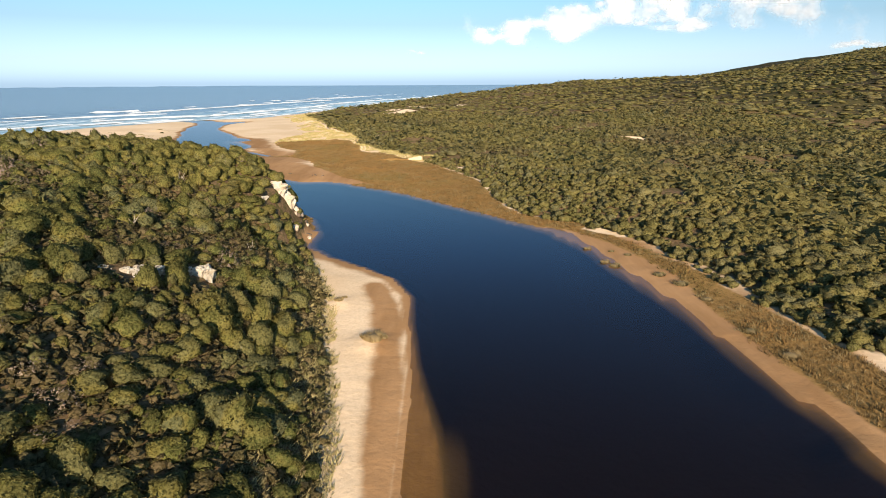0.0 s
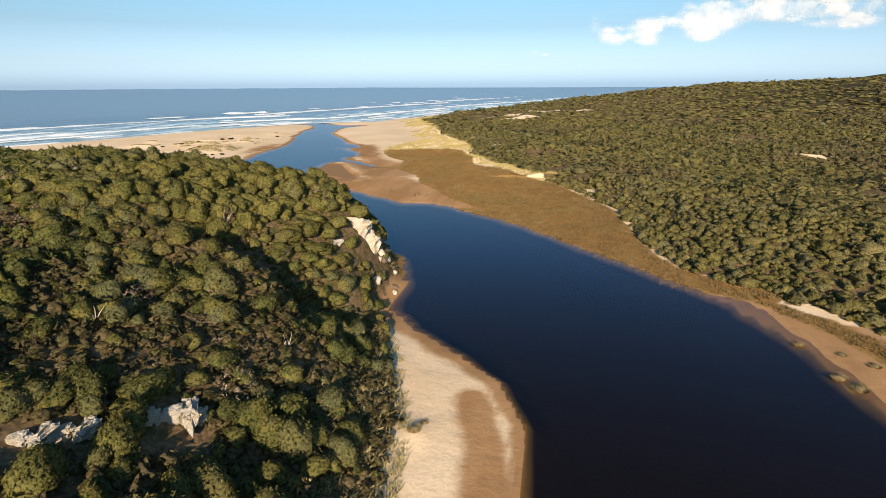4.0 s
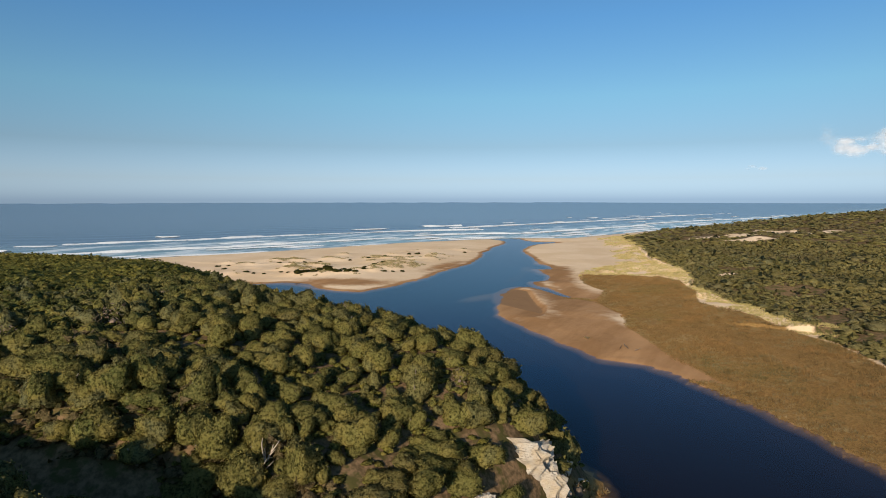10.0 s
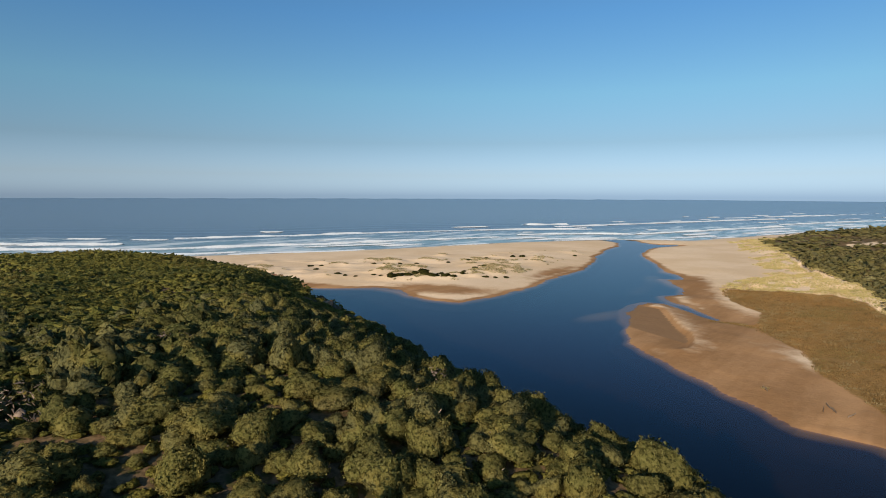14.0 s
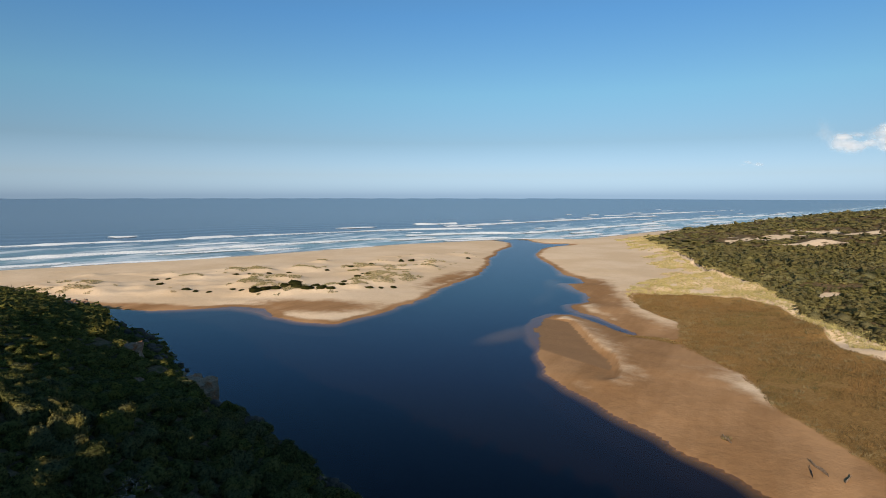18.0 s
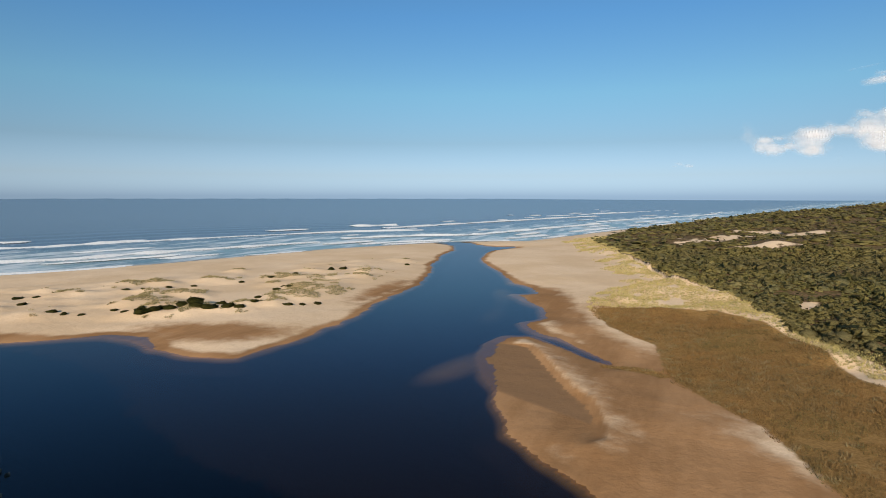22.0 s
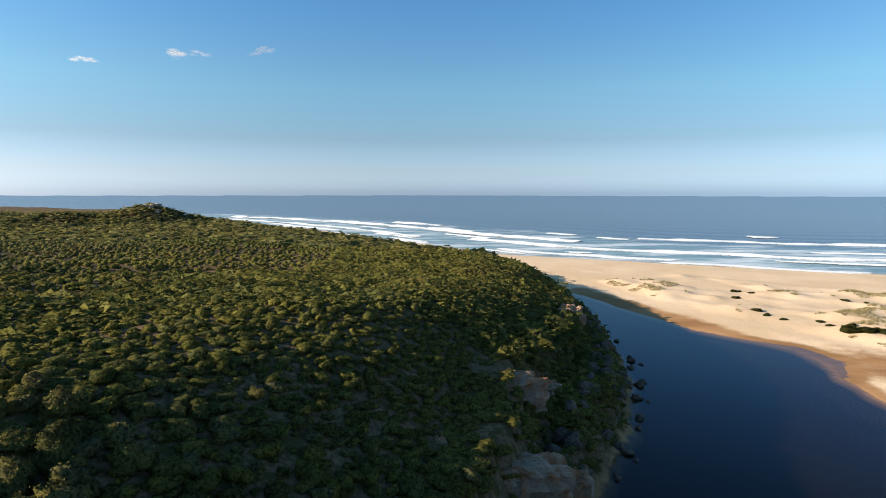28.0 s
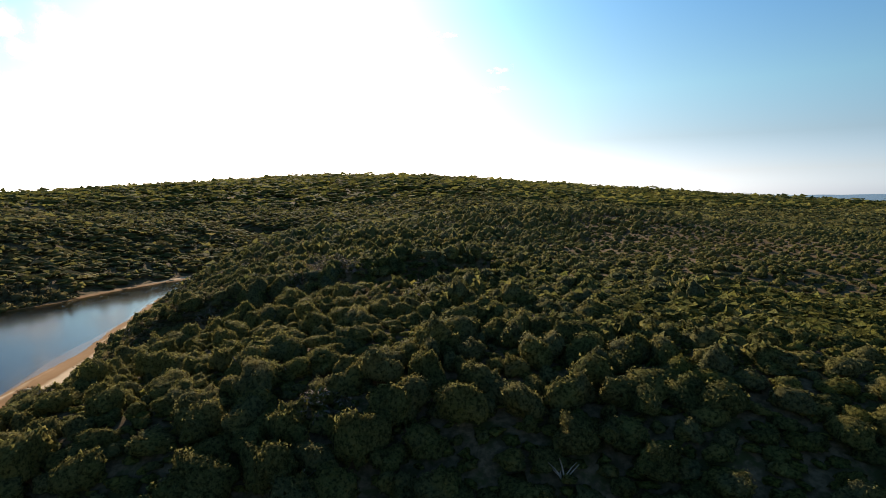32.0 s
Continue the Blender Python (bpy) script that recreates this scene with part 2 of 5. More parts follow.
# ------------------------------------------------------------------ plan of the place
LEFT_BANK = [(-60, -190), (-20, -150), (8, -105), (12, -60), (6, -9), (-2, 40), (-6, 65), (-6, 92), (-7, 116), (-9, 144), (-15, 158), (-25, 169), (-38, 181), (-47, 191),
             (-48, 211), (-56, 236), (-79, 259), (-116, 275.5), (-150, 289), (-173, 297), (-191, 301.5), (-216, 308.5), (-248, 323), (-281, 333.5), (-310, 338), (-350, 341), (-393, 337),
             (-447, 336)]
SPIT = [(-425, 351), (-392, 361), (-348, 379), (-323, 405), (-306, 410), (-287, 398), (-266, 396), (-251, 402), (-248, 428), (-251, 476), (-259, 505), (-267, 575), (-288, 640),
        (-304, 672), (-314, 710), (-327, 745), (-331, 774), (-338, 806), (-357, 848), (-394, 874)]
RIGHT_BANK = [(-380, 910), (-352, 884), (-334, 860), (-313, 852), (-293, 858), (-284, 854), (-293, 835), (-300, 812), (-296, 775), (-288, 747), (-279, 715), (-244, 658), (-217, 609), (-201, 594),
              (-190, 574), (-199, 564), (-187, 546), (-178, 532), (-170, 511), (-176, 496), (-168, 481), (-157, 474), (-149, 466), (-138, 453), (-136, 449), (-140, 450), (-154, 462),
              (-169, 472), (-175, 468), (-177, 456), (-172, 440), (-165, 420), (-158, 400), (-148, 379),
              (-127, 360), (-98, 338), (-82, 326), (-67, 328), (-44, 309), (-18, 286), (8, 251), (25, 230), (38, 217), (46, 213), (51, 200), (52, 187), (54.5, 170), (59.5, 146), (61, 118), (62.3, 100), (64, 83), (67, 55),
              (71, 20), (74, -17), (60, -42), (46, -79), (30, -108), (0, -150), (-40, -200)]
RIVER = LEFT_BANK + SPIT + RIGHT_BANK
COAST = [(-1900, -1700), (-1480, -560), (-1218, -179), (-1014, 32), (-800, 190), (-632, 326), (-556, 480), (-510, 585), (-458, 760), (-400, 862), (-358, 910), (-298, 950),
         (-268, 1070), (-148, 1520), (100, 2200), (600, 3600), (1300, 5200)]
SEA = COAST + [(-5200, 5200), (-5200, -5200), (-3600, -5200)]
HEAD = [(-120, -260), (-40, -200), (-8, -145), (0, -100), (0, -50), (-5, 0), (-13, 40), (-17, 64), (-21, 91), (-26, 114), (-31, 142), (-40, 167), (-50, 190), (-51, 211), (-59, 235),
        (-81, 256), (-117, 271.5), (-151, 287), (-174, 295.5), (-191, 300), (-217, 307), (-248, 321.5), (-281, 332), (-310, 336.5),
        (-350, 339), (-400, 335), (-452, 326), (-540, 312),
        (-640, 262), (-760, 150), (-930, 10), (-1165, -190), (-1450, -590), (-1800, -1700), (-3400, -5200), (5200, -5200), (5200, -800), (900, -520), (300, -430), (40, -360)]
SCRUB = [(-30, -300), (8, -165), (37, -114), (53, -83), (66, -47), (81, -14), (88, 50), (90, 100), (84, 128), (78, 167), (67, 200), (50, 225), (37, 238), (29, 264), (25, 316), (-3, 386),
         (-38, 442), (-60, 476), (-74, 507), (-86, 568), (-122, 630), (-155, 748), (-220, 935), (-208, 1160), (-78, 1520), (180, 2200), (690, 3600), (1400, 5200), (5200, 5200), (5200, -5200),
         (100, -5200), (-60, -700)]
REED = [(-153, 533), (-142, 500), (-121, 473), (-117, 443), (-106, 419), (-93, 404), (-86, 379), (-63, 344), (-41, 317), (-14, 293), (13, 257), (30, 235), (44, 219), (58, 195), (67, 160),
        (67, 116), (70, 92), (73, 60), (80, 20), (88, 20), (86, 60), (85, 98), (80, 127), (74, 166), (62, 201), (45, 224), (32, 238), (25, 264), (20, 316), (-8, 386), (-64, 450),
        (-71, 484), (-82, 511), (-99, 536), (-121, 543)]


def reach(px, py, line, closed=False):
    """The distance from each point to a line of the plan."""
    pts = np.array(line + line[:1] if closed else line, float)
    best = np.full(px.shape, 1e12)
    for (ax, ay), (bx, by) in zip(pts[:-1], pts[1:]):
        dx, dy = bx - ax, by - ay
        s = np.clip(((px - ax) * dx + (py - ay) * dy) / (dx * dx + dy * dy), 0, 1)
        best = np.minimum(best, (px - ax - s * dx) ** 2 + (py - ay - s * dy) ** 2)
    return np.sqrt(best)


def within(px, py, poly):
    hit = np.zeros(px.shape, bool)
    pts = poly + poly[:1]
    for (ax, ay), (bx, by) in zip(pts[:-1], pts[1:]):
        if ay != by:
            hit ^= ((ay > py) != (by > py)) & (px < (bx - ax) * (py - ay) / (by - ay) + ax)
    return hit


def signed(px, py, poly):
    """Distance to a region's edge, positive inside it."""
    return reach(px, py, poly, True) * np.where(within(px, py, poly), 1.0, -1.0)


def ease(v, lo, hi):
    s = np.clip((v - lo) / (hi - lo), 0, 1)
    return s * s * (3 - 2 * s)


def lumps(x, y, size, seed=0):
    """Smooth value noise between -1 and 1."""
    u, v = x / size + 17.3 * seed, y / size - 9.1 * seed
    i, j = np.floor(u), np.floor(v)

    def corner(a, b):
        s = np.sin(a * 127.1 + b * 311.7 + seed * 74.7) * 43758.5453
        return (s - np.floor(s)) * 2 - 1
    fx, fy = u - i, v - j
    fx, fy = fx * fx * (3 - 2 * fx), fy * fy * (3 - 2 * fy)
    return (corner(i, j) * (1 - fx) + corner(i + 1, j) * fx) * (1 - fy) + (corner(i, j + 1) * (1 - fx) + corner(i + 1, j + 1) * fx) * fy


def bell(x, y, cx, cy, rx, ry, turn=0.0):
    c, s = math.cos(radians(turn)), math.sin(radians(turn))
    u, v = (x - cx) * c + (y - cy) * s, -(x - cx) * s + (y - cy) * c
    return np.exp(-(u / rx) ** 2 - (v / ry) ** 2)


# low dunes with grass between the open sand and the reeds
TONGUE = [(-158, 545), (-161, 570), (-154, 598), (-134, 626), (-116, 640), (-92, 592), (-74, 530), (-78, 500), (-89, 519), (-100, 531), (-116, 530), (-140, 532), (-154, 527)]
SPIT_DUNES = [(-470, 366), (-400, 385), (-318, 432), (-284, 470), (-286, 520), (-312, 640), (-320, 690), (-345, 700), (-400, 622), (-440, 505), (-500, 430)]


def terrain(x, y):
    """Height of the ground, and how far it is damp, under scrub, under water."""
    wob = (lumps(x, y, 9, 1) * 1.2 + lumps(x, y, 4.5, 2) * 0.2) * (1 - 0.8 * bell(x, y, -7, 95, 24, 75))
    dr, ds = -signed(x, y, RIVER) + wob, -signed(x, y, SEA) + wob
    shore = np.minimum(dr, ds)
    bed = np.maximum(dr * (0.48 + 0.3 * bell(x, y, -5, 120, 20, 40)), -3.6)
    # sand bars under the river's skin
    for cx, cy, rx, ry, turn, up in ((1, 72, 8, 30, 0, 2.95), (-303, 406, 24, 12, 20, 3.2), (-180, 422, 16, 44, -16, 2.9), (-196, 505, 22, 60, 10, 2.6), (-215, 580, 16, 40, 20, 2.4),
                                     (54, 160, 7, 34, 12, 2.2), (44, 203, 7, 13, 28, 3.0), (-48, 183, 8, 12, 30, 1.6)):
        bed = bed + up * bell(x, y, cx, cy, rx, ry, turn)
    bed = np.minimum(bed, -0.05)
    for cx, cy, rx, ry, turn in ((-182, 416, 6, 3.5, 30), (-170, 436, 4, 7, 10), (-188, 424, 3, 3, 0), (-176, 405, 5, 2.5, -30)):
        bed = bed + 0.10 * bell(x, y, cx, cy, rx, ry, turn) * (1 + 0.6 * lumps(x, y, 3, 6))
    beach = np.clip(shore * 0.055, 0, 0.7) + np.clip((shore - 10) * 0.03, 0, 1.0)
    z = np.where(shore > 0, beach, np.where(ds < dr, np.maximum(ds * 0.05, -4.0), bed))
    # low dunes on the spit
    rim = signed(x, y, SPIT_DUNES)
    hump = np.clip(lumps(x, y, 26, 3) + 0.6 * lumps(x, y, 11, 4) + 0.3, 0, 2)
    z = z + ease(rim, -2, 14) * (0.5 + 1.7 * hump)
    # shelves and runnels on the open bars
    z = z + np.where(shore > 2, 0.12 * lumps(x, y, 14, 5), 0)
    scarp = [(-164, 458), (-154, 440), (-146.5, 426.5), (-140, 415), (-133.5, 406), (-129, 394), (-127, 384)]
    cut = reach(x, y, scarp)
    low = ease(signed(x, y, scarp + [(-140, 366), (-150, 376), (-180, 420), (-182, 460)]), -1.3, 1.3) * ease(y + 0.5 * x, 308, 330)
    z = z + np.where(shore > 1, 0.55 * (1 - low) * np.exp(-(cut / 9) ** 2), 0)
    z = np.where(shore > 0, z * (1 - low) + low * (0.045 + 0.03 * lumps(x, y, 12, 29)), z)
    pool = reach(x, y, [(-136, 449), (-130, 443), (-118, 438)])
    z = z - 0.2 * np.exp(-(pool / 2.5) ** 2) * (shore > 0.5)
    ton = signed(x, y, TONGUE)
    z = z + ease(ton, -3, 8) * (0.8 + 1.3 * np.clip(lumps(x, y, 15, 22) + 0.6 * lumps(x, y, 7, 23) + 0.3, 0, 2))
    mound = bell(x, y, -15.5, 113.5, 4.5, 4.0) + 0.6 * bell(x, y, -27, 136, 2.5, 3)
    z = z + 1.0 * mound
    # headland
    dh = signed(x, y, HEAD)
    west = ease(-x, 250, 700)
    top = 35 - 13 * west - 4 * ease(-x, 240, 330) + 8 * ease(-y, -160, 10) * (1 - ease(-x, 220, 420)) - 5 * ease(-x, 130, 230) * ease(y, 150, 260)
    top = top + (4.0 * lumps(x, y, 95, 7) + 1.6 * lumps(x, y, 38, 8)) * (1 - 0.6 * ease(-x, 200, 320)) * (1 - 0.75 * bell(x, y, -215, 250, 105, 85)) + 1.2 * lumps(x, y, 19, 25) * ease(-x, 90, 160)
    top = top - 9 * ease(-x, 400, 540) * (1 - ease(-x, 900, 1150))
    s = ease(-y, 60, 1500)
    top = top * (1 - s) + s * (110 * np.exp(-((x + 60) / 1050) ** 2) + 6 * lumps(x, y, 240, 9))
    top = top - 24 * bell(x, y, 60, -420, 420, 240) + 7 * bell(x, y, -1150, -260, 130, 120)
    top = np.minimum(top, 37 * ease(ds, 30, 270) + np.maximum(ds - 270, 0) * 0.08 + 4  + 9 * bell(x, y, -1300, -420, 60, 50))
    top = top + 23 * bell(x, y, -949, -178, 62, 48, 30) + 13 * bell(x, y, -890, -262, 60, 50) + 9 * bell(x, y, -860, -400, 90, 70)
    steep = 0.95 - 0.25 * ease(-y, -165, -90)
    steep = steep + 0.9 * bell(x, y, -58, 212, 24, 30) + 0.2 * bell(x, y, -105, 256, 30, 20) - 0.2 * bell(x, y, -175, 266, 40, 35)
    dh2 = np.maximum(dh + 3.0 * lumps(x, y, 22, 10) * ease(dh, 1, 10), 0)
    hz = top * np.tanh(dh2 * steep / np.maximum(top, 5))
    # the side above the lagoon: a steep foot, then a long even slope
    even = ease(-x, 88, 122) * (1 - ease(-x, 255, 300)) * ease(y, 205, 238)
    slow = 9 * np.tanh(dh2 / 8) + 0.43 * np.maximum(dh2 - 4, 0)
    hz = hz * (1 - even) + even * (top - np.log1p(np.exp(np.clip((top - slow) / 2.5, -20, 20))) * 2.5)
    # ledges of rock on the side that falls to the lagoon
    ledge = ease(-x, 165, 200) * ease(y, 230, 280) * (1 - ease(-x, 420, 470))
    step = 8.5 + 2.0 * lumps(x, y, 45, 15)
    part_ = np.mod(hz, step) / step
    hz = hz + ledge * (1 - ease(dh, 16, 30)) * step * (ease(part_, 0.25, 0.6) - part_) * 0.9
    # the shaded hollow behind the river slope, and the drops below the two crags
    hollow = reach(x, y, [(-140, 136), (-120, 141), (-104, 146), (-94, 150), (-81, 157), (-70, 157), (-59, 161), (-52, 169)])
    hz = hz - 9 * np.exp(-(hollow / (10 + 2 * lumps(x, y, 14, 26))) ** 2) * ease(dh, 0, 14)
    hz = hz + 3.8 * np.exp(-(reach(x, y, [(-142, 124), (-120, 129), (-100, 136), (-86, 143), (-72, 144), (-60, 149)]) / 6) ** 2) * ease(dh, 4, 20)
    hz = hz - 5.5 * bell(x, y, -226, 300, 10, 6, -40) - 4.5 * bell(x, y, -201, 298, 5, 7)
    z = np.where(dh > 0, np.maximum(z, 0.8) + np.maximum(hz, 0), z)
    # land across the river: dune edge, then a long rise
    dv = signed(x, y, SCRUB)
    rise = np.clip(43 + 0.092 * x, 24, 150)
    right = 3.6 * ease(dv, 0, 22) + 3.2 * ease(dv, 0, 60) * (lumps(x, y, 60, 11) + 0.5) + rise * ease(dv, 60, 1500) + 9 * ease(dv, 250, 700) * lumps(x, y, 260, 12)
    right = right + 36 * bell(x, y, 360, 1550, 330, 420) + 11 * bell(x, y, -10, 810, 70, 90) + 4 * bell(x, y, -100, 740, 60, 130, -15) + 2.5 * ease(dv, 0, 40) * lumps(x, y, 26, 13)
    right = right + ease(-y, -60, 160) * 34 * ease(dv, 0, 170) * (1 + 0.4 * lumps(x, y, 110, 16))
    z = np.where((dv > 0) & (dh <= 0), z + right, z)
    # the pale dune rim below it
    edge = (dv > -34) & (dv < 16) & (y > 405) & (y < 1080)
    z = z + np.where(edge, ease(dv, -34, -8) * (1 - ease(dv, 0, 16)) * (2.2 + 1.5 * lumps(x, y, 13, 14)), 0)
    reed = signed(x, y, REED)
    blow = 0
    for cx, cy, rx, ry, turn in ((-66, 960, 60, 16, 35), (-104, 905, 30, 12, 40), (-58, 772, 24, 9, 25), (-5, 1040, 50, 14, 40), (142, 500, 14, 4, 10), (150, 472, 14, 3, -30), (-30, 1090, 40, 16, 30), (-62, 560, 16, 4, 70), (12, 360, 14, 2.5, 110)):
        blow = np.maximum(blow, bell(x, y, cx, cy, rx, ry, turn))
    trail = np.exp(-(reach(x, y, [(92, 60), (88, 105), (84, 122), (80, 150), (72, 180), (58, 214), (40, 231)]) / 2.4) ** 2) * (y > 40) * ease(lumps(x, y, 19, 18), -0.25, 0.35)
    bare = np.clip(1.5 * np.maximum(blow * (1 + 0.8 * lumps(x, y, 9, 28)), trail) + 0.25 * lumps(x, y, 6, 17), 0, 1) * (dv > -6)
    scrub = np.maximum(np.clip(dh / 6 + 0.4, 0, 1) * (dh > -4), np.clip(dv / 10 + 0.75, 0, 1) * (dv > -9) * (1 - bare) * np.where(y > 400, ease(dv, -4, 3), 1.0))
    reed = np.where((dr > 0) & (dr < 11) & (y > 215) & (y < 318) & (x > -58), np.maximum(reed, 2.5), reed)
    reed = np.maximum(reed, 2.4 - reach(x, y, [(-134, 443), (-125, 442.5), (-117, 438)]))
    marsh = np.clip(reed / 5 + 0.5, 0, 1) * (reed > -4)
    bar = bell(x, y, -12, 95, 22, 62)
    damp = np.clip(1.2 - dr / (8 - 6.8 * bar + 22 * ease(x, 36, 52) * (y < 200)), 0, 1) * (dr < 40) + 0.5 * np.clip(1 - ds / 14, 0, 1) * (ds < 20)
    flat = 1.1 * bell(x, y, -128, 410, 36, 74, -14) + np.exp(-(reach(x, y, [(-7.5, 35), (-9.4, 66), (-10.8, 92), (-12.4, 116), (-15, 136), (-19, 150)]) / (2.3 + 2.2 * ease(y, 60, 118) + 0.9 * lumps(x, y, 14, 19))) ** 2) + 0.9 * bell(x, y, -288, 424, 42, 18, 20) + 0.75 * bell(x, y, -276, 545, 12, 58, 8) + 0.5 * bell(x, y, -150, 545, 20, 30)
    flat = np.maximum(flat, 0.9 * np.exp(-(reach(x, y, [(-440, 352), (-392, 368), (-345, 388)]) / 9) ** 2))
    flat = np.maximum(flat, np.exp(-(reach(x, y, [(-152, 445), (-138, 402), (-115, 374), (-85, 350), (-50, 324)]) / (27 + 3 * lumps(x, y, 20, 20))) ** 4))
    flat = np.maximum(np.maximum(flat, 0.9 * np.exp(-(cut / 1.8) ** 2)), np.maximum(0.5 * np.exp(-(pool / 5) ** 2), 1.2 * low))
    flat = flat * (1 - 0.45 * np.exp(-(cut / 13) ** 2) * (1 - low))
    flat = np.maximum(flat, 0.8 * np.exp(-(reach(x, y, [(-128, 448), (-146, 480), (-160, 508), (-176, 545), (-192, 585)]) / (15 + 4 * lumps(x, y, 24, 27))) ** 2))
    damp = np.clip(np.maximum(damp, flat), 0, 1.2)
    remote = np.maximum(ease(dh, 330, 520), ease(dv, 330, 620))
    return dict(z=z, damp=damp, scrub=scrub, depth=np.maximum(-z, 0), remote=remote, marsh=marsh, bare=bare, rim=rim, dh=dh, dv=dv, dr=dr, ds=ds, reed=reed)


def spread(lo, hi, inner_lo, inner_hi, step, grow):
    """Grid lines, close together in the middle stretch and wider and wider outside it."""
    mid = list(np.arange(inner_lo, inner_hi + step, step))
    up, w = [mid[-1]], step
    while up[-1] < hi:
        w *= grow
        up.append(min(up[-1] + w, hi))
    down, w = [mid[0]], step
    while down[-1] > lo:
        w *= grow
        down.append(max(down[-1] - w, lo))
    return np.array(down[:0:-1] + mid + up[1:])


def sheet(name, co, faces, material, smooth=True, attrs=(), normals=None):
    """A mesh object from arrays of corners and of faces."""
    me = bpy.data.meshes.new(name)
    n, k = faces.shape
    me.vertices.add(len(co))
    me.vertices.foreach_set("co", np.ascontiguousarray(co, np.float32).ravel())
    me.loops.add(n * k)
    me.loops.foreach_set("vertex_index", np.ascontiguousarray(faces, np.int32).ravel())
    me.polygons.add(n)
    me.polygons.foreach_set("loop_start", np.arange(0, n * k, k, dtype=np.int32))
    me.polygons.foreach_set("use_smooth", np.full(n, smooth))
    for key, val in attrs:
        a = me.attributes.new(key, "FLOAT", "POINT")
        a.data.foreach_set("value", np.ascontiguousarray(val, np.float32).ravel())
    me.update(calc_edges=True)
    if normals is not None:
        a = me.attributes.new("custom_normal", "FLOAT_VECTOR", "POINT")
        a.data.foreach_set("vector", np.ascontiguousarray(normals[:, :3], np.float32).ravel())
        a = me.attributes.new("tone", "FLOAT", "POINT")
        a.data.foreach_set("value", np.ascontiguousarray(normals[:, 3] if normals.shape[1] > 3 else np.full(len(normals), 0.5), np.float32))
    me.materials.append(material)
    return new(name, me)


def grid_faces(nx, ny):
    i = np.arange(nx * ny).reshape(ny, nx)
    return np.stack([i[:-1, :-1], i[:-1, 1:], i[1:, 1:], i[1:, :-1]], -1).reshape(-1, 4)


gx = spread(-3400, 3400, -480, 130, 3.0, 1.05)
gy = spread(-3600, 4200, -60, 660, 3.0, 1.05)
gx = np.unique(np.concatenate([gx, np.arange(-34, 2, 1.2), np.arange(-186, -60, 1.7)]))
gy = np.unique(np.concatenate([gy, np.arange(48, 166, 1.8), np.arange(330, 480, 1.5)]))
GX, GY = np.meshgrid(gx, gy)
land = terrain(GX, GY)
faces = grid_faces(len(gx), len(gy))
keep = (land["ds"].ravel()[faces] > -60).any(1)
used, inv = np.unique(faces[keep], return_inverse=True)
co = np.stack([GX, GY, land["z"]], -1).reshape(-1, 3)[used]
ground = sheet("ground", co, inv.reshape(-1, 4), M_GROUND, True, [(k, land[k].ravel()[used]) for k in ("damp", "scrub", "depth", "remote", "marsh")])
tagged(ground, "pale beach sand, damp brown river bars and scrub-covered soil", "ground", kind="structure")

# river
rx, ry = np.arange(-470, 90, 6.0), np.arange(-180, 975, 6.0)
RX, RY = np.meshgrid(rx, ry)
rd, rs = -signed(RX, RY, RIVER), -signed(RX, RY, SEA)
faces = grid_faces(len(rx), len(ry))
keep = (rd.ravel()[faces] < 34).any(1) & (rs.ravel()[faces] > -8).all(1)
used, inv = np.unique(faces[keep], return_inverse=True)
river = sheet("river", np.stack([RX, RY, 0 * RX], -1).reshape(-1, 3)[used], inv.reshape(-1, 4), M_RIVER)
tagged(river, "still dark tannin-brown river water between sand banks", "river", kind="structure")
in_river = set(map(tuple, np.round(np.stack([RX, RY], -1).reshape(-1, 2)[faces[keep][:, 0]]).astype(int)))

# sea, with its long swell; it lifts by a hair far out, so that its edge lies where the true horizon does
sx = spread(-4850, 3000, -760, -200, 5.0, 1.05)
sy = spread(-4800, 4850, 100, 1250, 6.0, 1.05)
SX, SY = np.meshgrid(sx, sy)
so = signed(SX, SY, SEA)
far_out = np.hypot(SX, SY - 250)
swell = 0.35 * np.sin(so / 11 + 1.5 * lumps(SX, SY, 120, 21)) * ease(so, 5, 60) * (1 - ease(so, 350, 700))
SZ = swell + 34 * ease(far_out, 1800, 7900) / ease(np.float64(4850), 1800, 7900)
faces = grid_faces(len(sx), len(sy))
keep = (so.ravel()[faces] > -14).any(1) & (far_out.ravel()[faces] < 4900).all(1)
mouth = within(SX, SY, RIVER) & (so < 8)
keep &= ~mouth.ravel()[faces].all(1)
used, inv = np.unique(faces[keep], return_inverse=True)
sea = sheet("sea", np.stack([SX, SY, SZ], -1).reshape(-1, 3)[used], inv.reshape(-1, 4), M_SEA, True, [("offshore", so.ravel()[used])])
tagged(sea, "blue-grey ocean with lines of surf, hazy towards the horizon", "sea", kind="structure")

# ------------------------------------------------------------------ scrub
rng = np.random.default_rng(5)


def ico(sub):
    bm = bmesh.new()
    bmesh.ops.create_icosphere(bm, subdivisions=sub, radius=1)
    bm.verts.ensure_lookup_table()
    v = np.array([p.co for p in bm.verts])
    f = np.array([[p.index for p in q.verts] for q in bm.faces])
    bm.free()
    return v, f


ICO = {1: ico(1), 2: ico(2), 3: ico(3), 4: ico(4)}


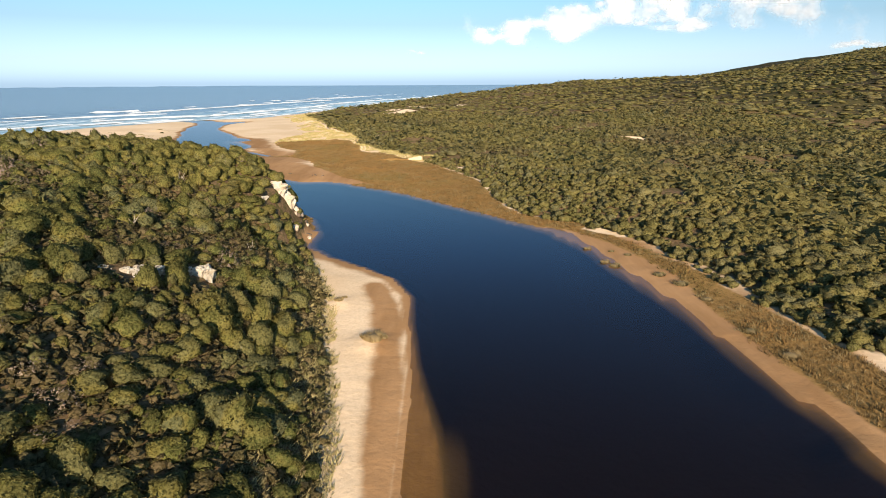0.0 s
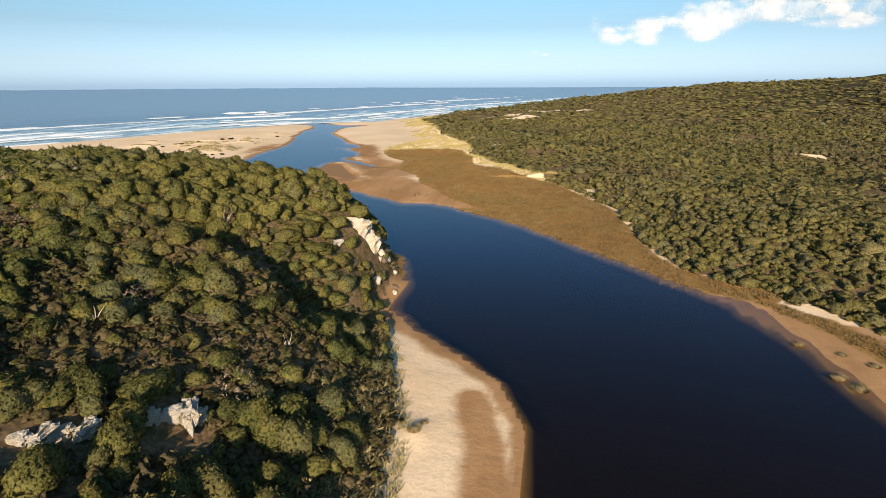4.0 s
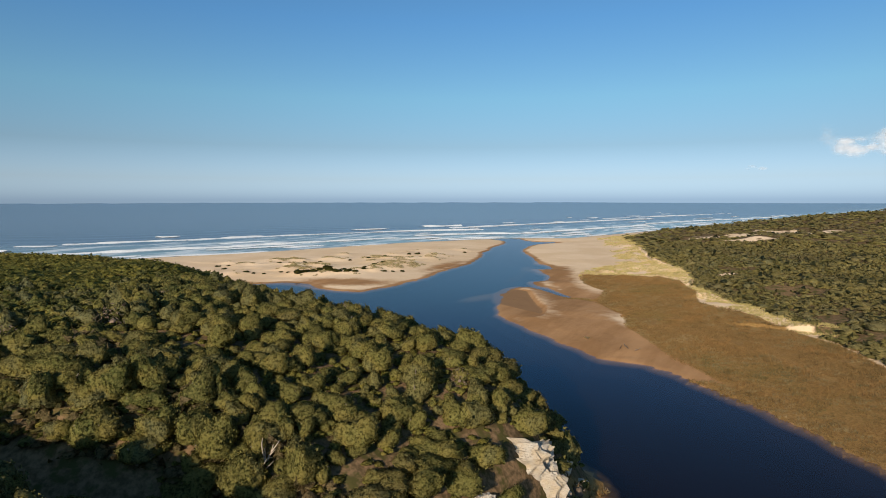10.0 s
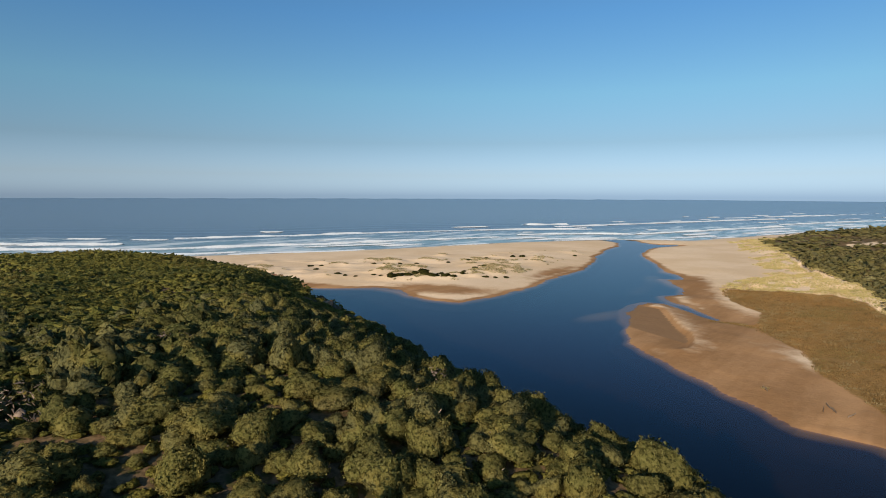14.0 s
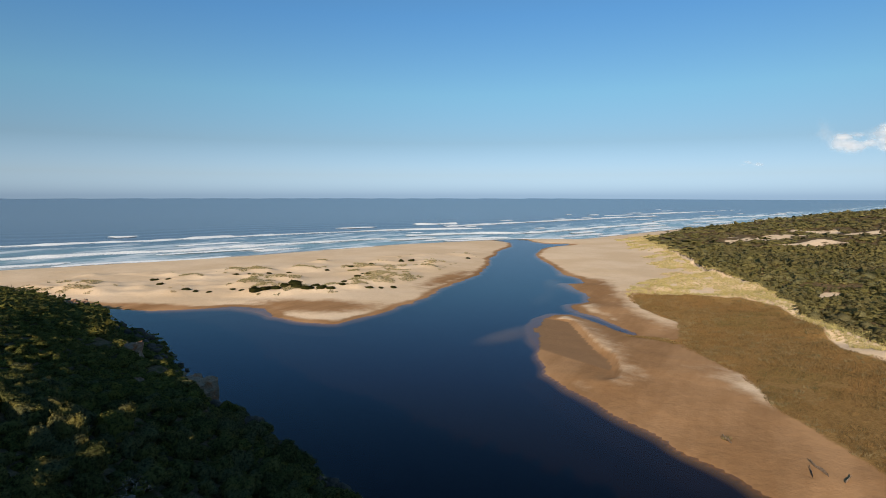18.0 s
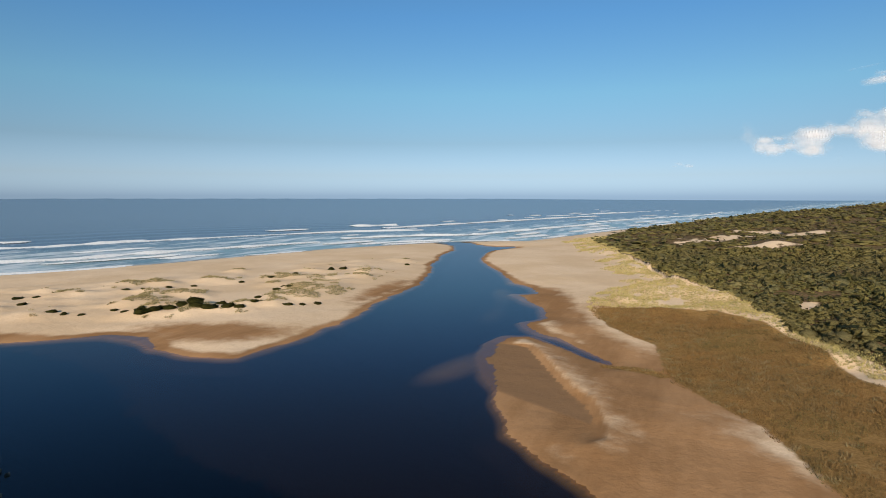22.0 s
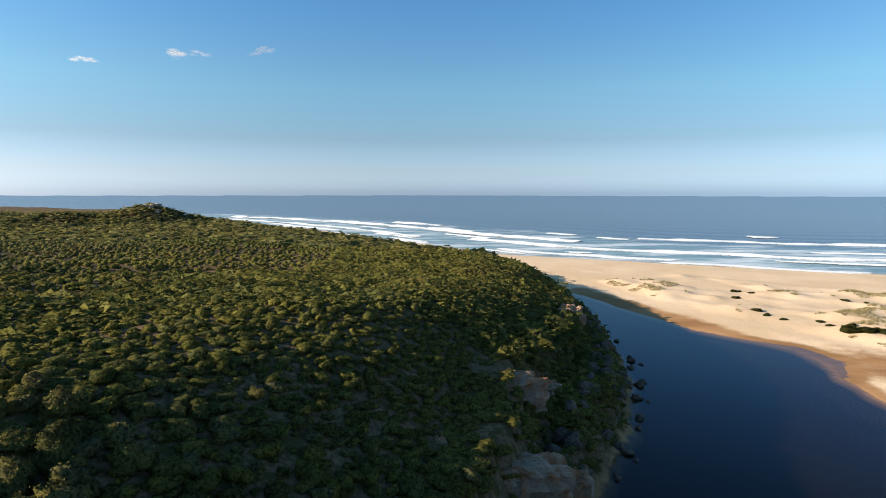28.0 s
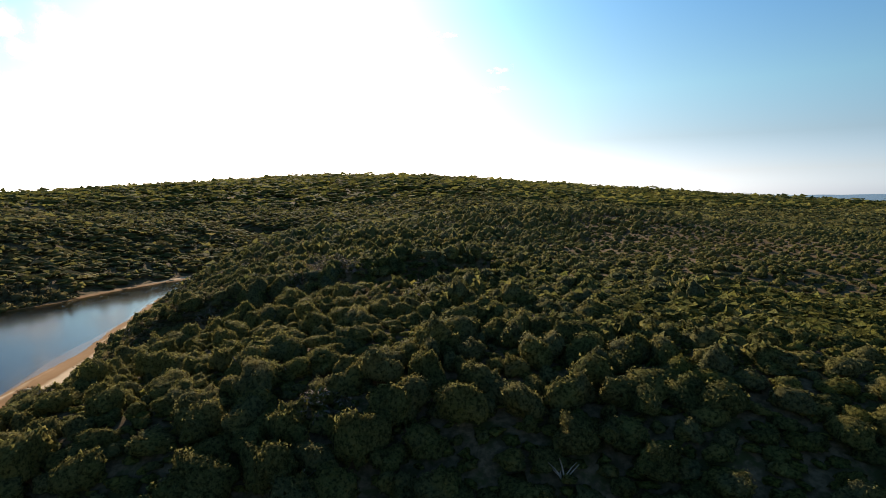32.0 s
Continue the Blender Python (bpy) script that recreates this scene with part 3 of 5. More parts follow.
def spray_crown(seed, clumps, sprays, thin=1.0, core=0.66, sides=7):
    """A shrub's crown of radius 1: clumps of leaf sprays on a lobed dome, round a dark heart."""
    r = np.random.default_rng(seed)
    # the heart: a few rings of faces
    rings = [(0.75, -0.18), (1.0, 0.22), (0.72, 0.72)] if sides > 5 else [(0.95, -0.15), (0.85, 0.5)]
    a = np.arange(sides) * 2 * np.pi / sides
    v = np.concatenate([np.stack([np.cos(a + 0.4 * i) * q, np.sin(a + 0.4 * i) * q, np.full(sides, h)], 1) for i, (q, h) in enumerate(rings)] + [np.array([[0, 0, 1.0]])])
    v = v * (core * (1 + r.normal(0, 0.12, len(v))))[:, None]
    f = []
    last = (len(rings) - 1) * sides
    for i in range(len(rings) - 1):
        for k in range(sides):
            p, q = i * sides + k, i * sides + (k + 1) % sides
            f += [(p, q, q + sides), (p, q + sides, p + sides)]
    f += [(last + k, last + (k + 1) % sides, last + sides) for k in range(sides)]
    # the clumps
    up = np.clip(np.linspace(0.99, -0.12, clumps) + r.normal(0, 0.05, clumps), -0.2, 1)
    ang = np.arange(clumps) * 2.39996 + r.normal(0, 0.25, clumps)
    flat = np.sqrt(np.clip(1 - up ** 2, 0, 1))
    d = np.stack([np.cos(ang) * flat, np.sin(ang) * flat, up], 1)
    big = r.normal(size=(4, 3)) + (0, 0, 0.7)
    big /= np.linalg.norm(big, axis=1)[:, None]
    c = d * (0.60 + 0.22 * np.clip((d @ big.T).max(1), 0, 1) ** 3 + r.uniform(-0.07, 0.10, clumps))[:, None]
    q = r.uniform(0.75, 1.3, clumps) * 1.45 / math.sqrt(clumps)
    n = clumps * sprays
    w = np.repeat(np.arange(clumps), sprays)
    out = r.normal(size=(n, 3)) + d[w] * 1.1 + (0, 0, 0.35)
    out /= np.linalg.norm(out, axis=1)[:, None]
    at = c[w] + out * (q[w] * r.uniform(0.65, 1.1, n))[:, None]
    face = out + r.normal(0, 0.30, (n, 3))
    face /= np.linalg.norm(face, axis=1)[:, None]
    s = np.cross(face, r.normal(size=(n, 3)))
    s /= np.linalg.norm(s, axis=1)[:, None]
    e = np.cross(face, s)
    ln = (q[w] * r.uniform(0.5, 1.0, n) * 1.30 / sprays ** 0.3)[:, None]
    tri = np.stack([at - s * ln * 0.62 * thin, at + s * ln * 0.62 * thin, at + e * ln], 1).reshape(-1, 3)
    co = np.concatenate([v, tri])
    co[:, 2] = np.where(co[:, 2] < 0, co[:, 2] * 0.6, co[:, 2] * 0.85)
    heart = v + (0, 0, 0.15)
    round_ = np.repeat(d[w] * 0.8 + out * 0.75 + r.normal(0, 0.22, (n, 3)), 3, 0)
    nor = np.concatenate([heart, round_])
    return co, np.concatenate([np.array(f), np.arange(n * 3).reshape(-1, 3) + len(v)]), nor / np.linalg.norm(nor, axis=1)[:, None]


def from_heart(d, c, q):
    """How far along each direction d the outermost of some balls at c with radius q reaches."""
    along_ = d @ c.T
    inside = q[None] ** 2 - (c * c).sum(1)[None] + along_ ** 2
    return np.where(inside > 0, along_ + np.sqrt(np.maximum(inside, 0)), 0).max(1)


def crown(seed, sub, sprays, lobes=6, knobs=34, leaf=0.13):
    """A shrub's crown of radius 1: a dome of lobes, each knobbly with leaf heads, and loose sprays of leaves over it."""
    r = np.random.default_rng(seed)
    v, f = ICO[sub]
    f = f[v[f].mean(1)[:, 2] > -0.42]
    ld = r.normal(size=(lobes, 3)) * (1, 1, 0.7) + (0, 0, 0.45)
    ld /= np.linalg.norm(ld, axis=1)[:, None]
    lc, lq = ld * r.uniform(0.38, 0.70, lobes)[:, None], r.uniform(0.26, 0.44, lobes)
    rad = np.maximum(from_heart(v, lc, lq), 0.44)
    if knobs:
        k = np.arange(knobs)
        up = 1 - 1.25 * (k + 0.5) / knobs
        kd = np.stack([np.cos(k * 2.39996) * np.sqrt(1 - up ** 2), np.sin(k * 2.39996) * np.sqrt(1 - up ** 2), up], 1) + r.normal(0, 0.09, (knobs, 3))
        kd /= np.linalg.norm(kd, axis=1)[:, None]
        kr = np.maximum(from_heart(kd, lc, lq), 0.44)
        rad = np.maximum(rad * 0.95, from_heart(v, kd * (kr * 0.88)[:, None], 1.25 * r.uniform(0.75, 1.2, knobs) / math.sqrt(knobs)))
    rad = rad * (1 + r.normal(0, 0.06, len(rad)))
    co = v * rad[:, None]
    a, b, c = co[f[:, 0]], co[f[:, 1]], co[f[:, 2]]
    fn = np.cross(b - a, c - a)
    nor = np.zeros_like(co)
    for i in range(3):
        np.add.at(nor, f[:, i], fn)
    nor /= np.maximum(np.linalg.norm(nor, axis=1), 1e-9)[:, None]
    nor = nor * 0.8 + v * 0.3 + (0, 0, 0.08)
    area = np.linalg.norm(fn, axis=1)
    pick = r.choice(len(f), sprays, p=area / area.sum())
    w = r.dirichlet((1, 1, 1), sprays)
    tri_c = co[f[pick]]
    at = (tri_c * w[:, :, None]).sum(1)
    out = fn[pick] / area[pick][:, None]
    at = at * (1 + r.uniform(0.0, 0.13, sprays))[:, None]
    face = out + r.normal(0, 0.45, (sprays, 3))
    face /= np.linalg.norm(face, axis=1)[:, None]
    sd = np.cross(face, r.normal(size=(sprays, 3)))
    sd /= np.linalg.norm(sd, axis=1)[:, None]
    e = np.cross(face, sd)
    ln = (leaf * r.uniform(0.55, 1.25, sprays))[:, None]
    tri = np.stack([at - sd * ln * 0.6, at + sd * ln * 0.6, at + e * ln], 1).reshape(-1, 3)
    tn = np.repeat(out * 0.8 + at * 0.3 + r.normal(0, 0.34, (sprays, 3)), 3, 0)
    used, inv = np.unique(f, return_inverse=True)
    co, nor = np.concatenate([co[used], tri]), np.concatenate([nor[used], tn])
    co[:, 2] = np.where(co[:, 2] < 0, co[:, 2] * 0.6, co[:, 2] * 0.92)
    return co, np.concatenate([inv.reshape(-1, 3), np.arange(sprays * 3).reshape(-1, 3) + len(used)]), nor / np.linalg.norm(nor, axis=1)[:, None]


def scatter(lo, hi, step, jitter, seed):
    """Points over a rectangle, on a shaken grid."""
    r = np.random.default_rng(seed)
    x, y = np.meshgrid(np.arange(lo[0], hi[0], step), np.arange(lo[1], hi[1], step * 0.87))
    x = x + (np.arange(x.shape[0]) % 2 * step / 2)[:, None]
    return (x + r.uniform(-jitter, jitter, x.shape) * step).ravel(), (y + r.uniform(-jitter, jitter, y.shape) * step).ravel()


def merge(protos, x, y, z, rad, tall, seed):
    """Many copies of some crowns as one pair of arrays."""
    r = np.random.default_rng(seed)
    pick, turn = r.integers(0, len(protos), len(x)), r.uniform(0, 6.283, len(x))
    cos, fcs, nos, at = [], [], [], 0
    for k, (v, f, *nor) in enumerate(protos):
        m = np.where(pick == k)[0]
        if not len(m):
            continue
        c, s = np.cos(turn[m])[:, None], np.sin(turn[m])[:, None]
        longer = r.uniform(0.8, 1.25, len(m))[:, None]
        px = (v[None, :, 0] * longer * c - v[None, :, 1] / longer * s) * rad[m][:, None] + x[m][:, None]
        py = (v[None, :, 0] * longer * s + v[None, :, 1] / longer * c) * rad[m][:, None] + y[m][:, None]
        pz = v[None, :, 2] * (rad[m] * tall[m])[:, None] + z[m][:, None]
        cos.append(np.stack([px, py, pz], -1).reshape(-1, 3))
        fcs.append((f[None] + (np.arange(len(m)) * len(v))[:, None, None]).reshape(-1, f.shape[1]) + at)
        at += len(m) * len(v)
        if nor:
            n = nor[0][None]
            tone = np.random.default_rng(seed + 90 + k).uniform(0, 1, len(m))[:, None]
            nos.append(np.stack([n[..., 0] * c - n[..., 1] * s, n[..., 0] * s + n[..., 1] * c, n[..., 2] + 0 * c, 0 * n[..., 2] + tone], -1).reshape(-1, 4))
    return np.concatenate(cos), np.concatenate(fcs), np.concatenate(nos) if nos else None


FINE = [crown(150 + i, 3, 1000, 5 + i % 3, 58, 0.07) for i in range(8)]
NEAR = [crown(100 + i, 2, 460, 5 + i % 3, 32, 0.10) for i in range(10)]
MID = [crown(200 + i, 1, 60, 7, 0, 0.25) for i in range(8)]
SMALL = [crown(250 + i, 1, 10, 6, 0, 0.32) for i in range(6)]
HEATH = [spray_crown(400 + i, 3, 2, core=0.95, sides=5) for i in range(6)]
# the line below the flight that the shrubs stand nearest to
NEAR_LINE = [(-70, 160), (-98, 212), (-145, 252), (-205, 266)]
TWIGS = []
for i in range(4):
    TWIGS.append(spray_crown(500 + i, 22, 8, thin=0.22, core=0.2, sides=4))


ROCKY = [(-59.5, 200, 4.8), (-56, 203, 4.5), (-61, 191, 2.4), (-57.5, 95, 3.2), (-53.5, 99.5, 3.5), (-49.5, 108, 4.5), (-243, 300, 4), (-233, 289, 4), (-237, 294, 4), (-208, 290, 4), (-207, 296, 4), (-299, 316, 5), (-202, 280, 2)]


def shrub_rows(lo, hi, step, seed, test):
    """Places, ground and sizes for shrubs over a rectangle of the plan."""
    x, y = scatter(lo, hi, step, 0.42, seed)
    g = terrain(x, y)
    ok = test(x, y, g)
    ok &= (reach(x, y, [(-100, 148), (-81, 157), (-66, 158)]) > 7.5) | (lumps(x, y, 5, 68) > 0.3)
    for cx, cy, q in ROCKY:
        ok &= np.hypot(x - cx, y - cy) > q
    return x[ok], y[ok], {k: v[ok] for k, v in g.items()}


px, py, g = shrub_rows((-470, -60), (-2, 350), 3.35, 11, lambda x, y, g: (g["dh"] > 1.2) & (lumps(x, y, 15, 31) + 0.6 * lumps(x, y, 6, 32) > -0.9 - 0.8 * ease(-x, 110, 170) + 1.1 * (1 - ease(g["dh"], 3, 11)) * (y > 40) * (y < 170)) & (g["z"] > 0.9))
dist = reach(px, py, NEAR_LINE)
rad = np.exp(rng.normal(0.56, 0.48, len(px)) + 0.36 * lumps(px, py, 26, 33))
rad = np.clip(rad, 0.75, 2.9) * (0.6 + 0.4 * ease(g["dh"], 0, 9))
clipped = ease(-px, 125, 215) * ease(py, -30, 110)       # wind-clipped scrub towards the sea
rad = np.minimum(rad, 2.8 - 1.2 * clipped) * (1 - 0.12 * clipped)
tall = rng.uniform(0.7, 1.5, len(px)) * (1 + 0.35 * lumps(px, py, 12, 35)) * (1 - 0.4 * clipped)
base = g["z"] + rad * tall * 0.22
dry = (rng.uniform(0, 1, len(px)) < 0.012 + 0.6 * ease(lumps(px, py, 24, 34), 0.3, 0.7) * ease(-py, -190, -110)) & (clipped < 0.5)
solo = (px > -118) & (px < -68) & (py > 150) & (py < 214) & (rad > 1.25) & ~dry
near = ((dist < 34) | (np.hypot(px + 42, (py - 78) * 0.7) < 42)) & ~solo & ~dry
mid_ = ~near & ~solo & ~dry
off_ = mid_ & (dist > 125)
mid_ &= ~off_
fine_ = near & (dist < 17)
near &= ~fine_
# the shaded flank above the lagoon takes its own leaf copy, toned for that shade
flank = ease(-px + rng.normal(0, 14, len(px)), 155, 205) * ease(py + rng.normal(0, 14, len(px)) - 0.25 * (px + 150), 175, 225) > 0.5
KINDS = [("headland_scrub", "dense olive and yellow-green coastal shrubs on the headland", NEAR, near, 1.30), ("foreground_scrub", "rounded leafy shrubs with yellow-green tips below the flight", FINE, fine_, 1.24),
         ("slope_scrub", "green and olive scrub on the flanks of the headland", MID, mid_, 1.36), ("plateau_scrub", "low wind-clipped green scrub covering the plateau", SMALL, off_, 1.3)]
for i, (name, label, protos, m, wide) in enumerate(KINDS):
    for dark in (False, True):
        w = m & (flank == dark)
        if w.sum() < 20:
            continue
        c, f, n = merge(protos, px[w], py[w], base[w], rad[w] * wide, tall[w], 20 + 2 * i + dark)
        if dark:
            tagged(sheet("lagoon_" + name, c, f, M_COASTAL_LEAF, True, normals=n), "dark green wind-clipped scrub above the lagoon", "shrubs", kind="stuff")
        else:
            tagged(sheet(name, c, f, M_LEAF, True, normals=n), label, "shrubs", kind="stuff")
c, f, n = merge(TWIGS, px[dry], py[dry], base[dry], rad[dry] * 1.1, tall[dry], 7)
tagged(sheet("dry_scrub", c, f, M_DRY, True, normals=n), "leafless grey-brown dead shrubs among the green ones", "dead shrubs", kind="stuff")
SOLO = [np.where(solo)[0][i] for i in range(min(int(solo.sum()), 290))]
SOLO_ROWS = [(float(px[i]), float(py[i]), float(g["z"][i]), float(rad[i] * 1.18), float(tall[i])) for i in SOLO]

# low bushes that close the cover on the flank above the lagoon and on the brow
qx, qy, g2 = shrub_rows((-470, 128), (-62, 345), 2.3, 17, lambda x, y, g: (g["dh"] > 0.6) & (g["z"] > 0.9) & (g["dh"] < 110))
r2 = rng.uniform(0.9, 1.7, len(qx)) * (0.7 + 0.3 * ease(g2["dh"], 0, 9)) * (1 + 0.35 * (1 - ease(g2["dh"], 20, 36)) * (qx < -150))
close = reach(qx, qy, NEAR_LINE + [(-118, 283)]) < 46
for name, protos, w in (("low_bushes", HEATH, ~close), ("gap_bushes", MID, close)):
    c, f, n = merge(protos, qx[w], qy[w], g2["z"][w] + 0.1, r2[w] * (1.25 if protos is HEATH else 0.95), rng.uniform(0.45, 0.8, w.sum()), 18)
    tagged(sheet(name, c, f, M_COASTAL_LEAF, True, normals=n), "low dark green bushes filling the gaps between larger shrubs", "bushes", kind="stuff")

# low dry growth that fills the gaps on the river slope
px, py, g = shrub_rows((-125, 15), (-6, 172), 1.75, 15, lambda x, y, g: (g["dh"] > 0.3) & (g["z"] > 0.8) & (g["dh"] < 75))
rad = rng.uniform(0.6, 1.25, len(px))
c, f, n = merge(HEATH, px, py, g["z"] + 0.1, rad * 1.1, rng.uniform(0.5, 1.3, len(px)), 16)
tagged(sheet("undergrowth", c, f, M_UNDER, True, normals=n), "pinkish-brown dry undergrowth between the shrubs of the slope", "undergrowth", kind="stuff")

# back country and far side of the headland
px, py, g = shrub_rows((-1000, -560), (330, 330), 9.2, 12, lambda x, y, g: ((g["dh"] > 2) | (g["dv"] > 2)) & (g["ds"] > 12) & ((x < -468) | (y < -58)) & ((x < 0) | (y < -60)))
rad = np.clip(rng.normal(4.6, 1.2, len(px)), 2, 7)
c, f, n = merge(HEATH, px, py, g["z"] + 0.8, rad * 1.15, rng.uniform(0.28, 0.5, len(px)), 3)
tagged(sheet("back_country_scrub", c, f, M_LEAF, True, normals=n), "distant dark green scrub over rolling hills", "shrubs", kind="stuff")

px, py, g = shrub_rows((-1100, -1900), (1000, -555), 21, 19, lambda x, y, g: (g["dh"] > 2) & (g["ds"] > 30))
rad = np.clip(rng.normal(10.5, 3.0, len(px)), 5, 18)
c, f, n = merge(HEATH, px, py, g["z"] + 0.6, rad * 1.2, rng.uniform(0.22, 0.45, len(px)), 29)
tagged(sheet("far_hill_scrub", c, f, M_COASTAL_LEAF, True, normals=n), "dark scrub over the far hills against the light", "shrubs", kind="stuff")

# across the river
px, py, g = shrub_rows((-225, -60), (330, 760), 3.15, 13, lambda x, y, g: (g["dv"] > np.where(y > 400, 1.5, -3.5)) & (g["reed"] < -0.5) & (g["dh"] < 0) & (g["bare"] < 0.45) & (lumps(x, y, 21, 41) + 0.5 * lumps(x, y, 7, 42) > -0.75))
tree = ease(-py, -420, -180)
rad = np.clip(np.exp(rng.normal(0.32, 0.42, len(px))) + 0.55 * tree, 0.6, 3.8)
near = reach(px, py, [(90, -20), (95, 110), (72, 215), (25, 330)]) < 40
c, f, n = merge(MID, px[near], py[near], (g["z"] + rad * 0.2)[near], rad[near] * 1.2, rng.uniform(0.7, 1.2, near.sum()), 4)
tagged(sheet("river_bank_scrub", c, f, M_DUNE_LEAF, True, normals=n), "grey-green shrubs on the dunes across the river", "shrubs", kind="stuff")
c, f, n = merge(HEATH, px[~near], py[~near], (g["z"] + rad * 0.15)[~near], rad[~near] * 1.18, rng.uniform(0.5, 0.9, (~near).sum()), 5)
tagged(sheet("dune_scrub", c, f, M_DUNE_LEAF, True, normals=n), "grey-green coastal heath on old dunes", "shrubs", kind="stuff")
px, py, g = shrub_rows((-270, -350), (1250, 1700), 15.0, 14, lambda x, y, g: (g["dv"] > 6) & (g["dh"] < 0) & (g["bare"] < 0.45) & ~((x > -224) & (x < 328) & (y > -58) & (y < 758)) & (lumps(x, y, 30, 43) > -0.8))
rad = np.clip(rng.normal(5.6, 1.8, len(px)), 2, 10)
c, f, n = merge(HEATH, px, py, g["z"] + 0.3, rad, rng.uniform(0.25, 0.45, len(px)), 6)
tagged(sheet("distant_heath", c, f, M_DUNE_LEAF, True, normals=n), "far olive heath on the long hillside", "shrubs", kind="stuff")

# ------------------------------------------------------------------ materials of the smaller things
M_LIME = Mat("limestone", 0.9)
lime_big, lime_fine = M_LIME.noise(0.35, 5), M_LIME.noise(2.2, 7, 0.7, stretch=(1.0, 1.0, 2.5))
lime = M_LIME.mix(M_LIME.grey(lime_big, 0.40, 0.62), (0.52, 0.48, 0.42), (0.50, 0.42, 0.31))
lime = M_LIME.mix(M_LIME.grey(lime_fine, 0.52, 0.70, 0, 0.8), lime, (0.16, 0.14, 0.12))
M_LIME.color(M_LIME.mix(M_LIME.grey(lime_fine, 0.30, 0.42, 0.6, 0), lime, (0.62, 0.58, 0.52)))
M_LIME.bump(M_LIME.math("ADD", lime_fine, lime_big), 1.0, 0.6)
M_RUST = Mat("rusty_limestone", 0.92)
rust_big, rust_fine = M_RUST.noise(0.30, 5, shift=4), M_RUST.noise(1.8, 7, 0.7, stretch=(1.0, 1.0, 2.5))
rust = M_RUST.mix(M_RUST.grey(rust_big, 0.40, 0.62), (0.43, 0.31, 0.22), (0.42, 0.185, 0.085))
M_RUST.color(M_RUST.mix(M_RUST.grey(rust_fine, 0.5, 0.7, 0, 0.85), rust, (0.10, 0.085, 0.075)))
M_RUST.bump(M_RUST.math("ADD", rust_fine, rust_big), 1.0, 0.7)
M_DARK_ROCK = plain("dark_shore_rock", (0.055, 0.045, 0.036), (0.15, 0.11, 0.08), 1.5, 0.85, 0.9, 0.3)
M_PALE_ROCK = plain("pale_shore_rock", (0.34, 0.27, 0.20), (0.50, 0.43, 0.35), 1.2, 0.9, 0.9, 0.3)


def grass_material(name, tones):
    k = Mat(name, 0.8)
    col = k.mix(k.grey(k.noise(0.045, 4, shift=1), 0.38, 0.62), tones[0], tones[1])
    col = k.mix(k.grey(k.noise(0.02, 4, shift=8), 0.52, 0.66, 0, 0.8), col, tones[3])
    col = k.mix(k.math("MULTIPLY", k.island(), 0.8), col, tones[2])
    k.color(k.mix(k.grey(k.noise(0.22, 5, 0.7, shift=5), 0.46, 0.66, 0, 0.6), col, k.mix(1.0, col, (0.42, 0.50, 0.42), "MULTIPLY")))
    return k.m


M_REED = grass_material("rusty_reeds", [(0.160, 0.086, 0.028), (0.098, 0.062, 0.021), (0.195, 0.118, 0.046), (0.074, 0.070, 0.020)])
M_MARRAM = grass_material("straw_dune_grass", [(0.32, 0.26, 0.098), (0.26, 0.22, 0.078), (0.40, 0.33, 0.15), (0.19, 0.18, 0.058)])
M_TUSSOCK = grass_material("olive_tussock", [(0.12, 0.095, 0.04), (0.17, 0.12, 0.055), (0.21, 0.155, 0.08), (0.09, 0.08, 0.032)])
M_SPIT_GRASS = grass_material("spit_grass", [(0.17, 0.145, 0.06), (0.23, 0.19, 0.09), (0.30, 0.25, 0.13), (0.12, 0.11, 0.045)])
M_WOOD = plain("driftwood", (0.24, 0.18, 0.13), (0.12, 0.09, 0.065), 3.0)

M_FOAM = Mat("sea_foam", 0.7)
M_FOAM.color(M_FOAM.mix(M_FOAM.grey(M_FOAM.noise(0.5, 5), 0.35, 0.65), (0.84, 0.86, 0.86), (0.66, 0.72, 0.74)))
foam_fac = M_FOAM.math("ADD", M_FOAM.attr("body"), M_FOAM.math("MULTIPLY", M_FOAM.math("SUBTRACT", M_FOAM.noise(0.22, 6, 0.75), 0.5), 1.5))
foam_mix = M_FOAM.node("ShaderNodeMixShader")
M_FOAM.l.new(M_FOAM.grey(foam_fac, 0.30, 0.62), foam_mix.inputs[0])
M_FOAM.l.new(M_FOAM.node("ShaderNodeBsdfTransparent").outputs[0], foam_mix.inputs[1])
M_FOAM.l.new(M_FOAM.b.outputs[0], foam_mix.inputs[2])
M_FOAM.l.new(foam_mix.outputs[0], M_FOAM.n["Material Output"].inputs["Surface"])

M_CLOUD = Mat("cloud", 1.0)
puff = M_CLOUD.noise(0.0040, 9, 0.58)
cloud_fac = M_CLOUD.math("ADD", M_CLOUD.attr("body"), M_CLOUD.math("MULTIPLY", M_CLOUD.math("SUBTRACT", puff, 0.5), 3.0))
cloud_mix, lit_mix = M_CLOUD.node("ShaderNodeMixShader"), M_CLOUD.node("ShaderNodeMixShader")
cloud_dif, cloud_thru = M_CLOUD.node("ShaderNodeBsdfDiffuse"), M_CLOUD.node("ShaderNodeBsdfTranslucent")
for nd_ in (cloud_dif, cloud_thru):
    nd_.inputs["Color"].default_value = (0.9, 0.91, 0.93, 1)
cloud_bump = M_CLOUD.node("ShaderNodeBump", Strength=0.5, Distance=60.0)
M_CLOUD.l.new(puff, cloud_bump.inputs["Height"])
M_CLOUD.l.new(cloud_bump.outputs[0], cloud_dif.inputs["Normal"])
lit_mix.inputs[0].default_value = 0.6
M_CLOUD.l.new(cloud_dif.outputs[0], lit_mix.inputs[1])
